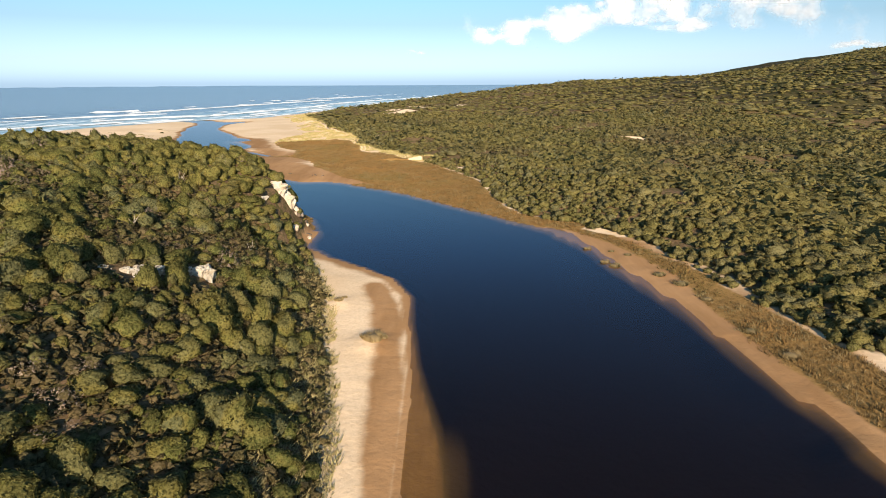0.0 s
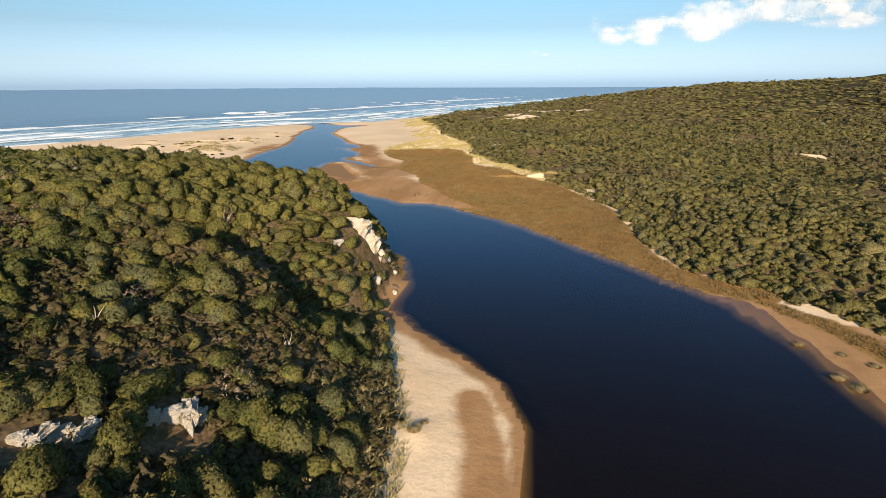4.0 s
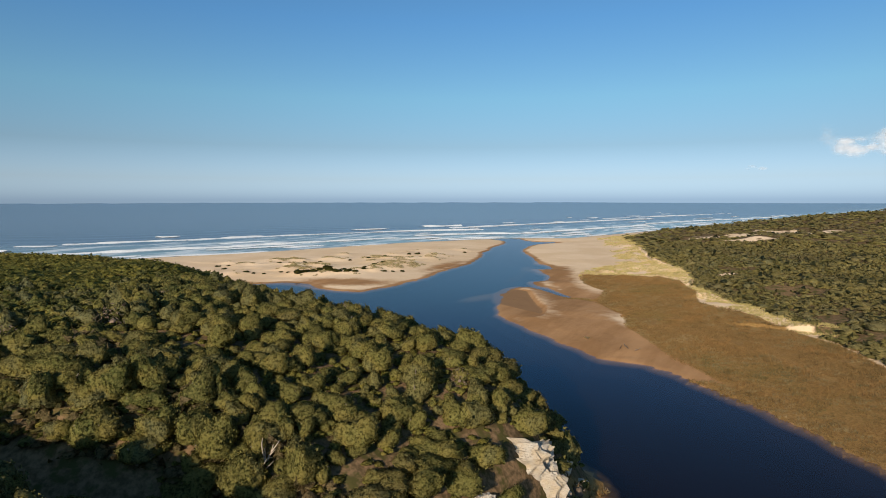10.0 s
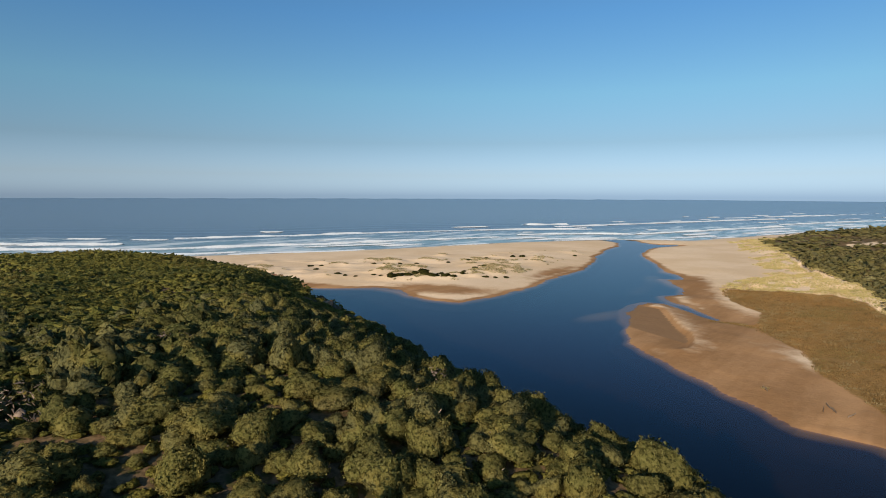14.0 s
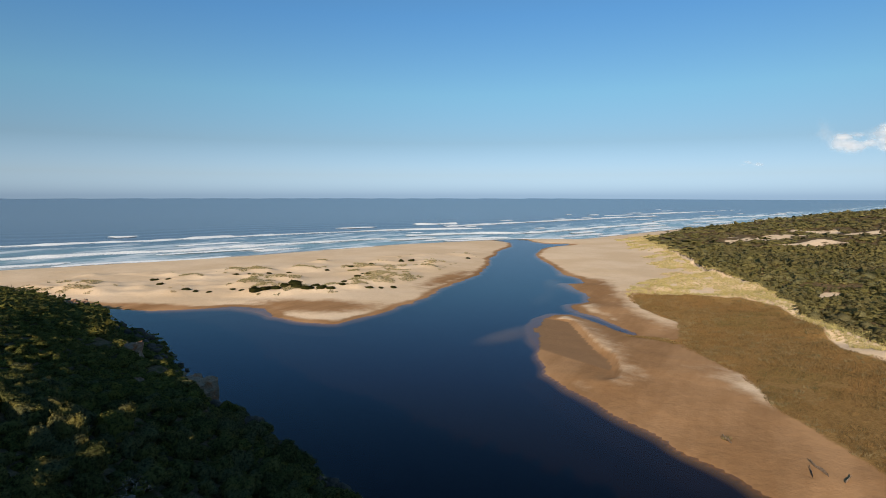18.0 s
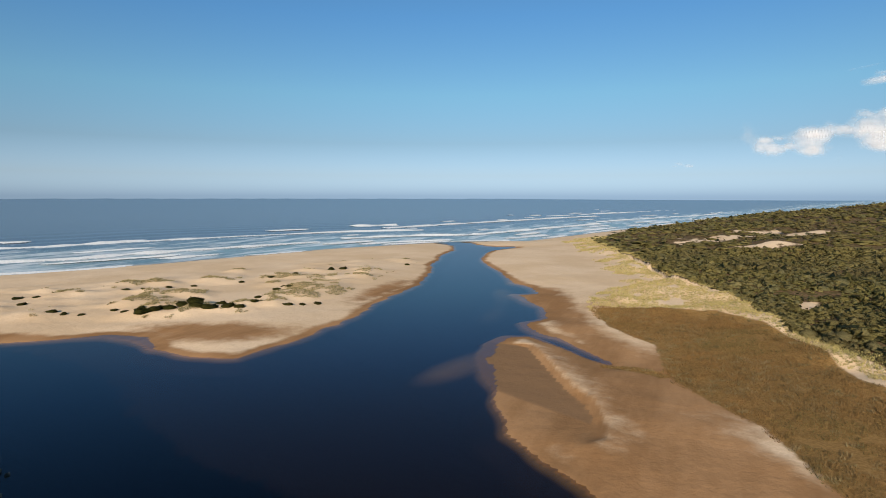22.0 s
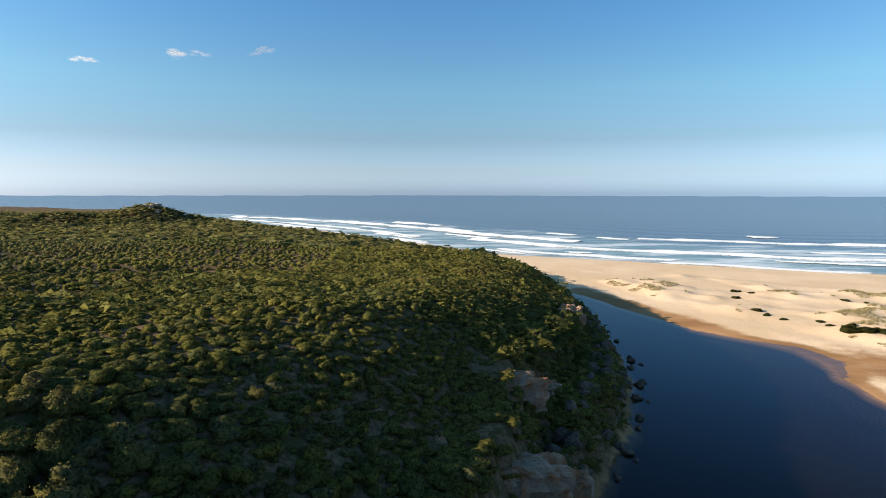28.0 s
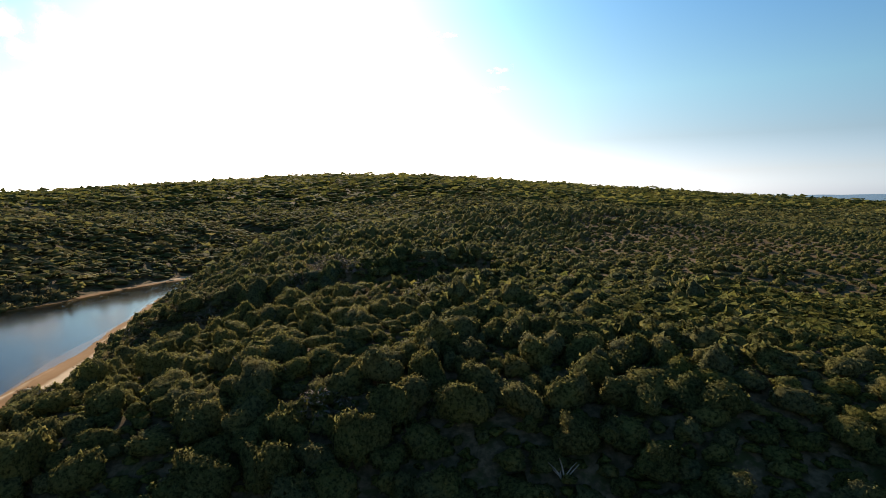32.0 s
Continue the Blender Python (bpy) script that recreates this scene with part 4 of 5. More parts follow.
M_CLOUD.l.new(cloud_thru.outputs[0], lit_mix.inputs[2])
M_CLOUD.l.new(M_CLOUD.grey(cloud_fac, 0.22, 1.45, 0, 0.88), cloud_mix.inputs[0])
M_CLOUD.l.new(M_CLOUD.node("ShaderNodeBsdfTransparent").outputs[0], cloud_mix.inputs[1])
M_CLOUD.l.new(lit_mix.outputs[0], cloud_mix.inputs[2])
M_CLOUD.l.new(cloud_mix.outputs[0], M_CLOUD.n["Material Output"].inputs["Surface"])

# ------------------------------------------------------------------ helpers for things


def mesh_of(name, co, faces, material, smooth=True, normals=None):
    """A mesh alone, to be shared by alike objects."""
    ob = sheet(name, np.asarray(co, float), np.asarray(faces), material, smooth, normals=normals)
    me = ob.data
    bpy.data.objects.remove(ob)
    return me


def part(name, me, parent, m=None, label=""):
    ob = new(name, me)
    ob.parent = parent
    if m is not None:
        ob.matrix_basis = m
    return tagged(ob, label) if label else ob


def height_at(x, y):
    return float(terrain(np.array([float(x)]), np.array([float(y)]))["z"][0])


def limb(path, radii, sides=6):
    """A tapered round limb along a path."""
    co, fc = [], []
    for (x, y, z), r in zip(path, radii):
        for k in range(sides):
            a = 2 * math.pi * k / sides
            co.append((x + r * math.cos(a), y + r * math.sin(a), z))
    for i in range(len(path) - 1):
        for k in range(sides):
            a, b = i * sides + k, i * sides + (k + 1) % sides
            fc.append((a, b, b + sides, a + sides))
    return np.array(co), np.array(fc)


def rock_shape(seed, sub=2, square=0.0, strata=0.0, rough=0.16, lean=0.0):
    """A worn rock of half-size 1: chopped by planes, square for ledges, with beds of stone if asked."""
    r = np.random.default_rng(seed)
    v, f = ICO[sub]
    v = v.copy()
    if square:
        v = np.sign(v) * np.abs(v) ** (1 - 0.62 * square)
    for _ in range(7):
        n = r.normal(size=3)
        n /= np.linalg.norm(n)
        d = v @ n - r.uniform(0.62, 0.9)
        v = v - np.outer(np.clip(d, 0, None) * 0.9, n)
    off = np.array([noise.fractal(Vector(p * 1.6 + seed * 3.1), 0.8, 2.1, 5) for p in v])
    v = v * (1 + rough * off)[:, None]
    if strata:
        cracks = np.array([noise.cell(Vector((p[0] * 3.1, p[1] * 3.1, p[2] * 2.2 + seed))) for p in v])
        bed = np.sign(np.sin(v[:, 2] * 9 + seed)) * 0.5 + np.sign(np.sin(v[:, 2] * 21 + 2 * seed)) * 0.3 + 0.7 * (cracks - 0.5)
        v[:, :2] *= (1 + strata * bed)[:, None]
    if lean:
        v[:, :2] *= (1 + lean * np.clip(v[:, 2], -1, 0.7))[:, None]
    return v, f


def cliff_shape(seed, n=13):
    """A block of bedded limestone of half-size 1: ledges that overhang, upright cracks, a broken rim."""
    g_ = np.linspace(-1, 1, n)
    a, b = (q.ravel() for q in np.meshgrid(g_, g_))
    one = np.ones(n * n)
    sides_ = [(one, a, b), (-one, -a, b), (-a, one, b), (a, -one, b), (a, b, one), (-a, b, -one)]
    co = np.concatenate([np.stack(q, 1) for q in sides_])
    fc = np.concatenate([grid_faces(n, n) + k * n * n for k in range(6)])
    key, inv = np.unique(np.round(co, 4), axis=0, return_inverse=True)
    fc = inv.ravel()[fc]
    r = np.random.default_rng(seed)
    beds = np.interp(key[:, 2], np.linspace(-1, 1, 9), r.uniform(-0.16, 0.10, 9) + np.linspace(-0.22, 0.06, 9))
    out = np.array([noise.fractal(Vector((p[0] * 2.1 + seed, p[1] * 2.1, p[2] * 1.5)), 0.9, 2.2, 5) for p in key])
    crack = np.array([noise.cell(Vector((p[0] * 2.6 + seed, p[1] * 2.6, p[2] * 1.1))) for p in key])
    wide = 1 + beds + 0.20 * out + 0.14 * (crack - 0.5)
    key = key * np.stack([wide, wide, np.where(key[:, 2] > 0, 1 + 0.22 * out - 0.12 * np.hypot(key[:, 0], key[:, 1]), 1)], 1)
    corner_ = np.maximum(np.abs(key[:, 0]) + np.abs(key[:, 1]) - 1.55, 0)
    key[:, :2] *= (1 - 0.35 * corner_)[:, None]
    return key, fc


def tuft_shape(seed, blades, spread_, tall, width):
    """A clump of bent grass blades."""
    r = np.random.default_rng(seed)
    a, q = r.uniform(0, 6.283, blades), np.sqrt(r.uniform(0, 1, blades)) * spread_
    b = np.stack([np.cos(a) * q, np.sin(a) * q, np.zeros(blades)], 1)
    lean = r.normal(0, 0.35, (blades, 3)) + np.stack([np.cos(a), np.sin(a), np.zeros(blades)], 1) * 0.35
    lean[:, 2] = 1.0
    s = np.stack([-np.sin(a + 1), np.cos(a + 1), np.zeros(blades)], 1) * width
    h = (tall * r.uniform(0.6, 1.15, blades))[:, None]
    p = np.stack([b - s, b + s, b + lean * h], 1).reshape(-1, 3)
    return p, np.arange(blades * 3).reshape(-1, 3)


# ------------------------------------------------------------------ shrubs that stand by themselves on the headland's nose
CROWN_MESH = [mesh_of("crown", c_, f_, M_LEAF, True, n_) for c_, f_, n_ in FINE]
TRUNK_MESH = []
for k_ in range(4):
    r_ = np.random.default_rng(70 + k_)
    stems = []
    for j_ in range(3):
        dx_, dy_ = r_.normal(0, 0.22, 2)
        stems.append(limb([(0.05 * dx_, 0.05 * dy_, -0.4), (dx_ * 0.5, dy_ * 0.5, 0.15), (dx_ * 1.3, dy_ * 1.3, 0.6)], (0.08, 0.055, 0.02), 5))
    co_ = np.concatenate([s_[0] for s_ in stems])
    fc_ = np.concatenate([s_[1] + i_ * len(stems[0][0]) for i_, s_ in enumerate(stems)])
    TRUNK_MESH.append(mesh_of("trunk", co_, fc_, M_BARK))
for i_, (x_, y_, z_, r_, t_) in enumerate(SOLO_ROWS):
    thing = new("shrub")
    thing.matrix_world = pose(x_, y_, z_, 0, 0, (i_ * 137.5) % 360)
    what = "large rounded olive-green shrub" if r_ > 2.6 else "rounded yellow-green coastal shrub" if r_ > 1.9 else "small dense green shrub"
    tagged(thing, what + " on the headland slope", "shrub", group="shrubs on the nose of the headland")
    part("crown", CROWN_MESH[i_ % len(CROWN_MESH)], thing, Matrix.LocRotScale((0, 0, r_ * t_ * 0.2), None, (r_, r_, r_ * t_)))
    part("trunk", TRUNK_MESH[i_ % 4], thing, Matrix.LocRotScale((0, 0, 0), None, (r_, r_, r_ * t_)), "grey branching trunk")

# ------------------------------------------------------------------ rock
BLOCKS = [mesh_of("rock_block", *rock_shape(20 + i_, 4, 0.95, 0.13, 0.38), M_LIME.m, False) for i_ in range(4)]
RUSTY = [mesh_of("rock_block", *rock_shape(30 + i_, 4, 1.0, 0.09, 0.26, 0.26), M_RUST.m, False) for i_ in range(4)]


def outcrop(label, meshes, rows):
    """Blocks of limestone that stand out of a slope: place, half-sizes, turn."""
    x, y, z = rows[0][:3]
    thing = new("limestone_outcrop")
    thing.matrix_world = pose(x, y, z)
    tagged(thing, label, "rock outcrop")
    for i, (bx, by, bz, sx, sy, sz_, turn) in enumerate(rows):
        part("rock_block", meshes[i % len(meshes)], thing, Matrix.Translation((bx - x, by - y, bz - z)) @ Matrix.Rotation(radians(turn), 4, "Z") @ Matrix.Diagonal((sx, sy, sz_, 1)))
    return thing


outcrop("white and ochre limestone cliff above the river bend", BLOCKS,
        [(-62.0, 203.5, 14.5, 5.6, 3.8, 6.0, 28), (-58.6, 205.0, 11.0, 3.2, 3.0, 5.0, 40), (-57.0, 204.0, 8.6, 1.7, 1.5, 1.6, 10), (-64.5, 195.0, 18.0, 3.6, 2.2, 2.0, 60),
         (-61.5, 189.5, 17.0, 2.4, 1.8, 1.3, 70), (-66.5, 214.0, 17.5, 2.0, 1.8, 2.4, 15)])
for x_, y_, z_, a_, b_ in ((-59.3, 92.8, 23.4, 1.5, 0.9), (-55.5, 97.2, 21.4, 2.2, 1.3), (-53.8, 100.8, 20.3, 1.8, 1.2), (-51.4, 106.6, 18.4, 1.9, 0.9), (-48.9, 110.8, 16.4, 2.7, 1.9)):
    outcrop("pale limestone ledge in the scrub of the slope", BLOCKS, [(x_, y_, z_ + 0.8, a_ * 0.95, 1.2, b_ * 0.95, 15 + 40 * a_), (x_ - 1.2, y_ - 1.6, z_ + 1.2, a_ * 0.6, 0.9, b_ * 0.8, 50), (x_ + 1.0, y_ + 1.5, z_ + 0.3, a_ * 0.45, 0.7, b_ * 0.6, 110)])
CRAG = [mesh_of("rock_face", *cliff_shape(330 + i_), M_RUST.m, False) for i_ in range(4)]
outcrop("rust-stained limestone overhang on the shaded cliff", CRAG,
        [(-234.0, 292.0, 12.6, 5.6, 10.2, 4.9, 33), (-228.0, 282.5, 16.4, 3.0, 4.0, 2.0, 28), (-244.0, 302.5, 9.6, 3.0, 3.4, 3.4, 40)])
outcrop("grey and rusty limestone buttress above the water", CRAG[1:],
        [(-206.5, 293.5, 6.8, 4.6, 7.4, 6.0, 6), (-206.5, 285.5, 12.2, 3.2, 4.4, 2.4, 24), (-211.0, 302.5, 4.0, 2.6, 3.0, 4.2, 20)])
outcrop("tall grey limestone face at the lagoon", CRAG[2:],
        [(-299, 318, 13.8, 3.8, 5.4, 5.6, 62), (-290, 314.5, 12.4, 2.6, 4.2, 4.4, 58), (-306, 322, 11.0, 3.0, 3.6, 4.2, 70)])
outcrop("narrow pale rock rib in dark scrub", CRAG, [(-203.0, 280.0, 14.5, 0.9, 1.3, 3.4, 12), (-201.5, 281.5, 11.5, 1.0, 1.2, 2.8, 40)])
outcrop("low grey limestone crag at the cliff edge", RUSTY, [(-328, 323, 13.0, 4.0, 2.6, 3.6, 8), (-198, 292, 6.0, 2.6, 2.0, 2.4, 30)])

for x_, y_, a_ in ((-935, -165, 7), (-958, -172, 9), (-968, -190, 6), (-925, -150, 5)):
    outcrop("white limestone outcrop on a far scrubby knoll", BLOCKS, [(x_, y_, height_at(x_, y_) + 0.2 * a_, a_, a_ * 0.6, a_ * 0.35, 30 + a_ * 9), (x_ + a_, y_ + 3, height_at(x_ + a_, y_ + 3) + 0.5, a_ * 0.5, a_ * 0.4, a_ * 0.25, 80)])
BOULDER = [mesh_of("boulder", *rock_shape(50 + i_, 2, 0.45, 0.0, 0.55), M_DARK_ROCK) for i_ in range(6)]
PALE_BOULDER = [mesh_of("boulder", *rock_shape(60 + i_, 2, 0.4, 0.0, 0.45), M_PALE_ROCK) for i_ in range(4)]
rr = random.Random(8)


def along(line, s):
    """The place a share s of the way along a line, and the direction there."""
    pts = [Vector(p) for p in line]
    lens = [(b - a).length for a, b in zip(pts, pts[1:])]
    left = s * sum(lens)
    for a, b, ln in zip(pts, pts[1:], lens):
        if left <= ln:
            return a + (b - a) * (left / ln), (b - a).normalized()
        left -= ln
    return pts[-1], (pts[-1] - pts[-2]).normalized()


LAGOON_FOOT = [(-150, 288), (-173, 296), (-191, 300.5), (-216, 307.5), (-248, 322), (-281, 332.5), (-310, 337), (-350, 340), (-385, 337)]
for i_ in range(210):
    p_, d_ = along(LAGOON_FOOT, rr.random())
    q_ = rr.uniform(-10, 0.4)
    p_ = p_ + Vector((-d_.y, d_.x)) * -q_
    s_ = rr.uniform(0.5, 2.4) * (0.55 if q_ > -1 else 1.0)
    b_ = new("boulder", BOULDER[i_ % 6])
    z_ = max(height_at(p_.x, p_.y), -0.6)
    b_.matrix_world = pose(p_.x, p_.y, z_ + 0.25 * s_, rr.uniform(-25, 25), rr.uniform(-25, 25), rr.uniform(0, 360)) @ Matrix.Diagonal((s_, s_ * rr.uniform(0.7, 1), s_ * rr.uniform(0.6, 0.95), 1))
    tagged(b_, "dark weathered boulder at the foot of the cliff" if s_ < 1.8 else "large dark boulder half in the lagoon", "boulder", group="boulders along the lagoon")
for x_, y_, s_ in ((-281, 335.5, 1.9), (-283.5, 337.5, 1.2), (-305, 340.0, 1.6), (-301, 342.0, 1.0), (-297, 337.5, 1.5), (-310, 341, 0.9), (-270, 331.0, 1.7), (-267.5, 333.5, 0.9), (-256, 327.5, 1.7), (-250, 325.5, 1.2),
                   (-237, 319.0, 1.5), (-233.5, 320.0, 0.8), (-226, 314.0, 1.3), (-330, 342, 1.2), (-345, 343, 0.9)):
    b_ = new("boulder", BOULDER[int(x_) % 6])
    b_.matrix_world = pose(x_, y_, 0.15 * s_ - 0.2, (x_ * 7) % 40 - 20, (y_ * 5) % 40 - 20, (x_ * 31) % 360) @ Matrix.Diagonal((s_ * 0.95, s_ * 0.7, s_ * 0.6, 1))
    tagged(b_, "black boulder standing in the still lagoon water", "boulder", group="boulders along the lagoon")
NOSE_FOOT = [(-49, 194), (-51, 210), (-59, 233), (-70, 245), (-82, 254)]
for i_ in range(46):
    p_, d_ = along(NOSE_FOOT, rr.random())
    q_ = rr.uniform(-6, 0.6)
    p_ = p_ + Vector((-d_.y, d_.x)) * -q_
    s_ = rr.uniform(0.5, 1.5)
    b_ = new("boulder", (PALE_BOULDER[i_ % 4] if i_ % 3 else BOULDER[i_ % 6]))
    b_.matrix_world = pose(p_.x, p_.y, max(height_at(p_.x, p_.y), -0.3) + 0.2 * s_, rr.uniform(-25, 25), rr.uniform(-25, 25), rr.uniform(0, 360)) @ Matrix.Diagonal((s_, s_ * 0.85, s_ * 0.8, 1))
    tagged(b_, "pale broken rock on the river's edge" if i_ % 3 else "dark wet rock on the river's edge", "boulder", group="rocks round the river bend")

# ------------------------------------------------------------------ reeds and grass
REEDS = [tuft_shape(80 + i_, 15, 0.85, 0.6, 0.085) for i_ in range(5)]
gx_, gy_ = scatter((-160, 15), (92, 545), 1.3, 0.45, 21)
g = terrain(gx_, gy_)
ok = (g["reed"] + 1.6 * lumps(gx_, gy_, 7, 51) + 3.5 * lumps(gx_, gy_, 17, 65) * (gy_ > 300) > 0.3) & (lumps(gx_, gy_, 9, 52) > -0.72) & (g["dr"] > 1.2)
c, f, n = merge(REEDS, gx_[ok], gy_[ok], g["z"][ok] - 0.05, rng.uniform(0.75, 1.25, ok.sum()), rng.uniform(0.7, 1.3, ok.sum()) * (0.95 + 0.3 * lumps(gx_[ok], gy_[ok], 14, 53) + 0.45 * lumps(gx_[ok], gy_[ok], 4, 67)), 8)
tagged(sheet("reed_marsh", c, f, M_REED, False), "rust-brown reeds and rushes on the river flat", "reeds", kind="stuff")
RUSHES = [tuft_shape(180 + i_, 34, 0.85, 0.6, 0.055) for i_ in range(4)]
gx_, gy_ = scatter((-160, 15), (92, 545), 3.4, 0.48, 27)
g = terrain(gx_, gy_)
ok = (g["reed"] > 0.6) & (g["dr"] > 0.8) & (lumps(gx_, gy_, 24, 69) + 0.7 * lumps(gx_, gy_, 6, 70) > 0.05 - 0.5 * (g["reed"] < 5))
c, f, n = merge(RUSHES, gx_[ok], gy_[ok], g["z"][ok] - 0.05, rng.uniform(0.9, 1.9, ok.sum()), rng.uniform(0.6, 1.0, ok.sum()), 28)
tagged(sheet("rush_clumps", c, f, M_TUSSOCK, False), "dark olive rush clumps among the rusty reeds", "rushes", kind="stuff")
MARRAM = [tuft_shape(90 + i_, 14, 0.5, 0.85, 0.09) for i_ in range(5)]
gx_, gy_ = scatter((-260, 400), (40, 1000), 1.6, 0.45, 22)
g = terrain(gx_, gy_)
ton_ = signed(gx_, gy_, TONGUE)
ok = (((g["dv"] > -30 - 6 * lumps(gx_, gy_, 18, 54)) & (g["dv"] < 7 + 5 * lumps(gx_, gy_, 12, 55))) | (ton_ > 2 * lumps(gx_, gy_, 8, 66))) & (g["reed"] < 0) & (lumps(gx_, gy_, 10, 56) + 0.5 * lumps(gx_, gy_, 4, 57) + np.where(ton_ > -2, 0.25, 0.03 * (g["dv"] + 12)) > -0.25)
sx_, sy_ = gx_[ok], gy_[ok]
sz_ = g["z"][ok]
gx_, gy_ = scatter((-480, 370), (-275, 700), 1.5, 0.45, 23)
g = terrain(gx_, gy_)
crest = lumps(gx_, gy_, 26, 3) + 0.6 * lumps(gx_, gy_, 11, 4)
ok = (g["rim"] > 1) & (crest + 0.7 * lumps(gx_, gy_, 5, 58) > 0.78)
c, f, n = merge(MARRAM, gx_[ok], gy_[ok], g["z"][ok] - 0.04, rng.uniform(0.8, 1.5, ok.sum()), rng.uniform(0.5, 0.9, ok.sum()), 19)
tagged(sheet("spit_grass", c, f, M_SPIT_GRASS, False), "olive-brown grass tufts on the crests of the spit", "grass", kind="stuff")
c, f, n = merge(MARRAM, sx_, sy_, sz_ - 0.04, rng.uniform(0.8, 1.4, len(sx_)), rng.uniform(0.6, 1.1, len(sx_)), 9)
tagged(sheet("dune_grass", c, f, M_MARRAM, False), "straw-yellow marram grass on pale dunes", "grass", kind="stuff")

gx_, gy_ = scatter((-45, 45), (-6, 172), 0.95, 0.45, 24)
g = terrain(gx_, gy_)
ok = (g["dh"] > -1.5 + 1.2 * lumps(gx_, gy_, 5, 59)) & (g["dh"] < 10 + 3 * lumps(gx_, gy_, 8, 60)) & (lumps(gx_, gy_, 6, 64) > -0.5)
c, f, n = merge(MARRAM, gx_[ok], gy_[ok], g["z"][ok] - 0.04, rng.uniform(0.8, 1.5, ok.sum()), rng.uniform(0.5, 0.9, ok.sum()), 25)
tagged(sheet("bank_grass", c, f, M_SPIT_GRASS, False), "straw-brown grass along the foot of the scrub slope", "grass", kind="stuff")

TUSSOCK = [mesh_of("grass", *tuft_shape(95 + i_, 320, 0.8, 0.5, 0.03), M_TUSSOCK, False) for i_ in range(3)]
HUMMOCK = mesh_of("hummock", *rock_shape(98, 2, 0.0, 0.0, 0.12), M_TUSSOCK)


def tussock(x, y, size, label, i=0):
    thing = new("grass_tussock")
    thing.matrix_world = pose(x, y, max(height_at(x, y), 0.0) - 0.05, 0, 0, 77 * i)
    tagged(thing, label, "grass tussock", group="tussocks on the river sand")
    part("grass", TUSSOCK[i % 3], thing, Matrix.Diagonal((size, size, size, 1)))
    part("hummock", HUMMOCK, thing, Matrix.Diagonal((size * 0.8, size * 0.7, size * 0.4, 1)), "matted olive grass hummock")


tussock(-15.5, 113.8, 2.6, "olive grass tussock on a scoured mound of brown sand")
tussock(-17.2, 115.2, 1.7, "dark grass clump beside the sand mound", 1)
tussock(-13.6, 115.0, 1.3, "small dark grass clump beside the sand mound", 2)
tussock(-27, 136.5, 1.5, "small dark bush on the pale sand bank", 1)
tussock(-26, 139.5, 0.9, "small dry tuft on the pale sand bank", 2)
for i_, (x_, y_, s_) in enumerate(((51, 172, 1.7), (53, 168, 1.9), (49, 187, 1.5), (63, 158, 2.0), (66, 150, 2.4), (68, 138, 1.8), (69, 118, 2.0), (71, 106, 2.3), (60, 178, 1.4), (56, 183, 1.2), (-95, 352, 1.3))):
    tussock(x_, y_, s_, "olive-brown rush tussock at the water's edge", i_)

# driftwood on the bar, and bleached sticks in the scrub
log_co, log_fc = limb([(0, 0, 0), (0.6, 0.1, 0.12), (1.3, 0.0, 0.16), (2.1, 0.25, 0.3)], (0.26, 0.24, 0.2, 0.12), 8)
log_me = mesh_of("driftwood_log", log_co[:, [2, 0, 1]] * (1, 1, 1), log_fc, M_WOOD)
log_ = new("driftwood_log", log_me)
log_.matrix_world = pose(-94, 350, height_at(-94, 350) + 0.25, 0, 0, 40) @ Matrix.Diagonal((1.5, 1.5, 1.5, 1))
tagged(log_, "dark driftwood log stranded on the damp sand bar", "driftwood", group="driftwood on the bar")
for x_, y_, a_, k_ in ((-79, 340.5, 10, 1.5), (-76.5, 342.5, 35, 1.9), (-73.5, 341.0, -15, 1.2)):
    log_ = new("driftwood_log", log_me)
    log_.matrix_world = pose(x_, y_, height_at(x_, y_) + 0.2, 0, 0, a_) @ Matrix.Diagonal((k_, k_ * 1.3, k_, 1))
    tagged(log_, "dark driftwood log washed up against the reeds", "driftwood", group="driftwood on the bar")

M_BLEACHED = plain("bleached_branches", (0.30, 0.26, 0.22), (0.44, 0.39, 0.33), 5.0)
BRANCH = []
for k_ in range(4):
    r_ = np.random.default_rng(170 + k_)
    cos_, fcs_, n_ = [], [], 0
    for j_ in range(7):
        a_, up_, ln_ = r_.uniform(0, 6.283), r_.uniform(0.35, 0.9), r_.uniform(1.2, 2.4)
        bend = r_.normal(0, 0.25, 2)
        pts_ = [(0, 0, -0.2)] + [(math.cos(a_) * ln_ * s_ * (1 - up_ * 0.5) + bend[0] * s_ * s_, math.sin(a_) * ln_ * s_ * (1 - up_ * 0.5) + bend[1] * s_ * s_, ln_ * s_ * up_ + 0.1) for s_ in (0.35, 0.7, 1.0)]
        c_, f_ = limb(pts_, (0.09, 0.07, 0.05, 0.02), 5)
        cos_.append(c_)
        fcs_.append(f_ + n_)
        n_ += len(c_)
    BRANCH.append(mesh_of("dead_shrub", np.concatenate(cos_), np.concatenate(fcs_), M_BLEACHED))
br = random.Random(77)
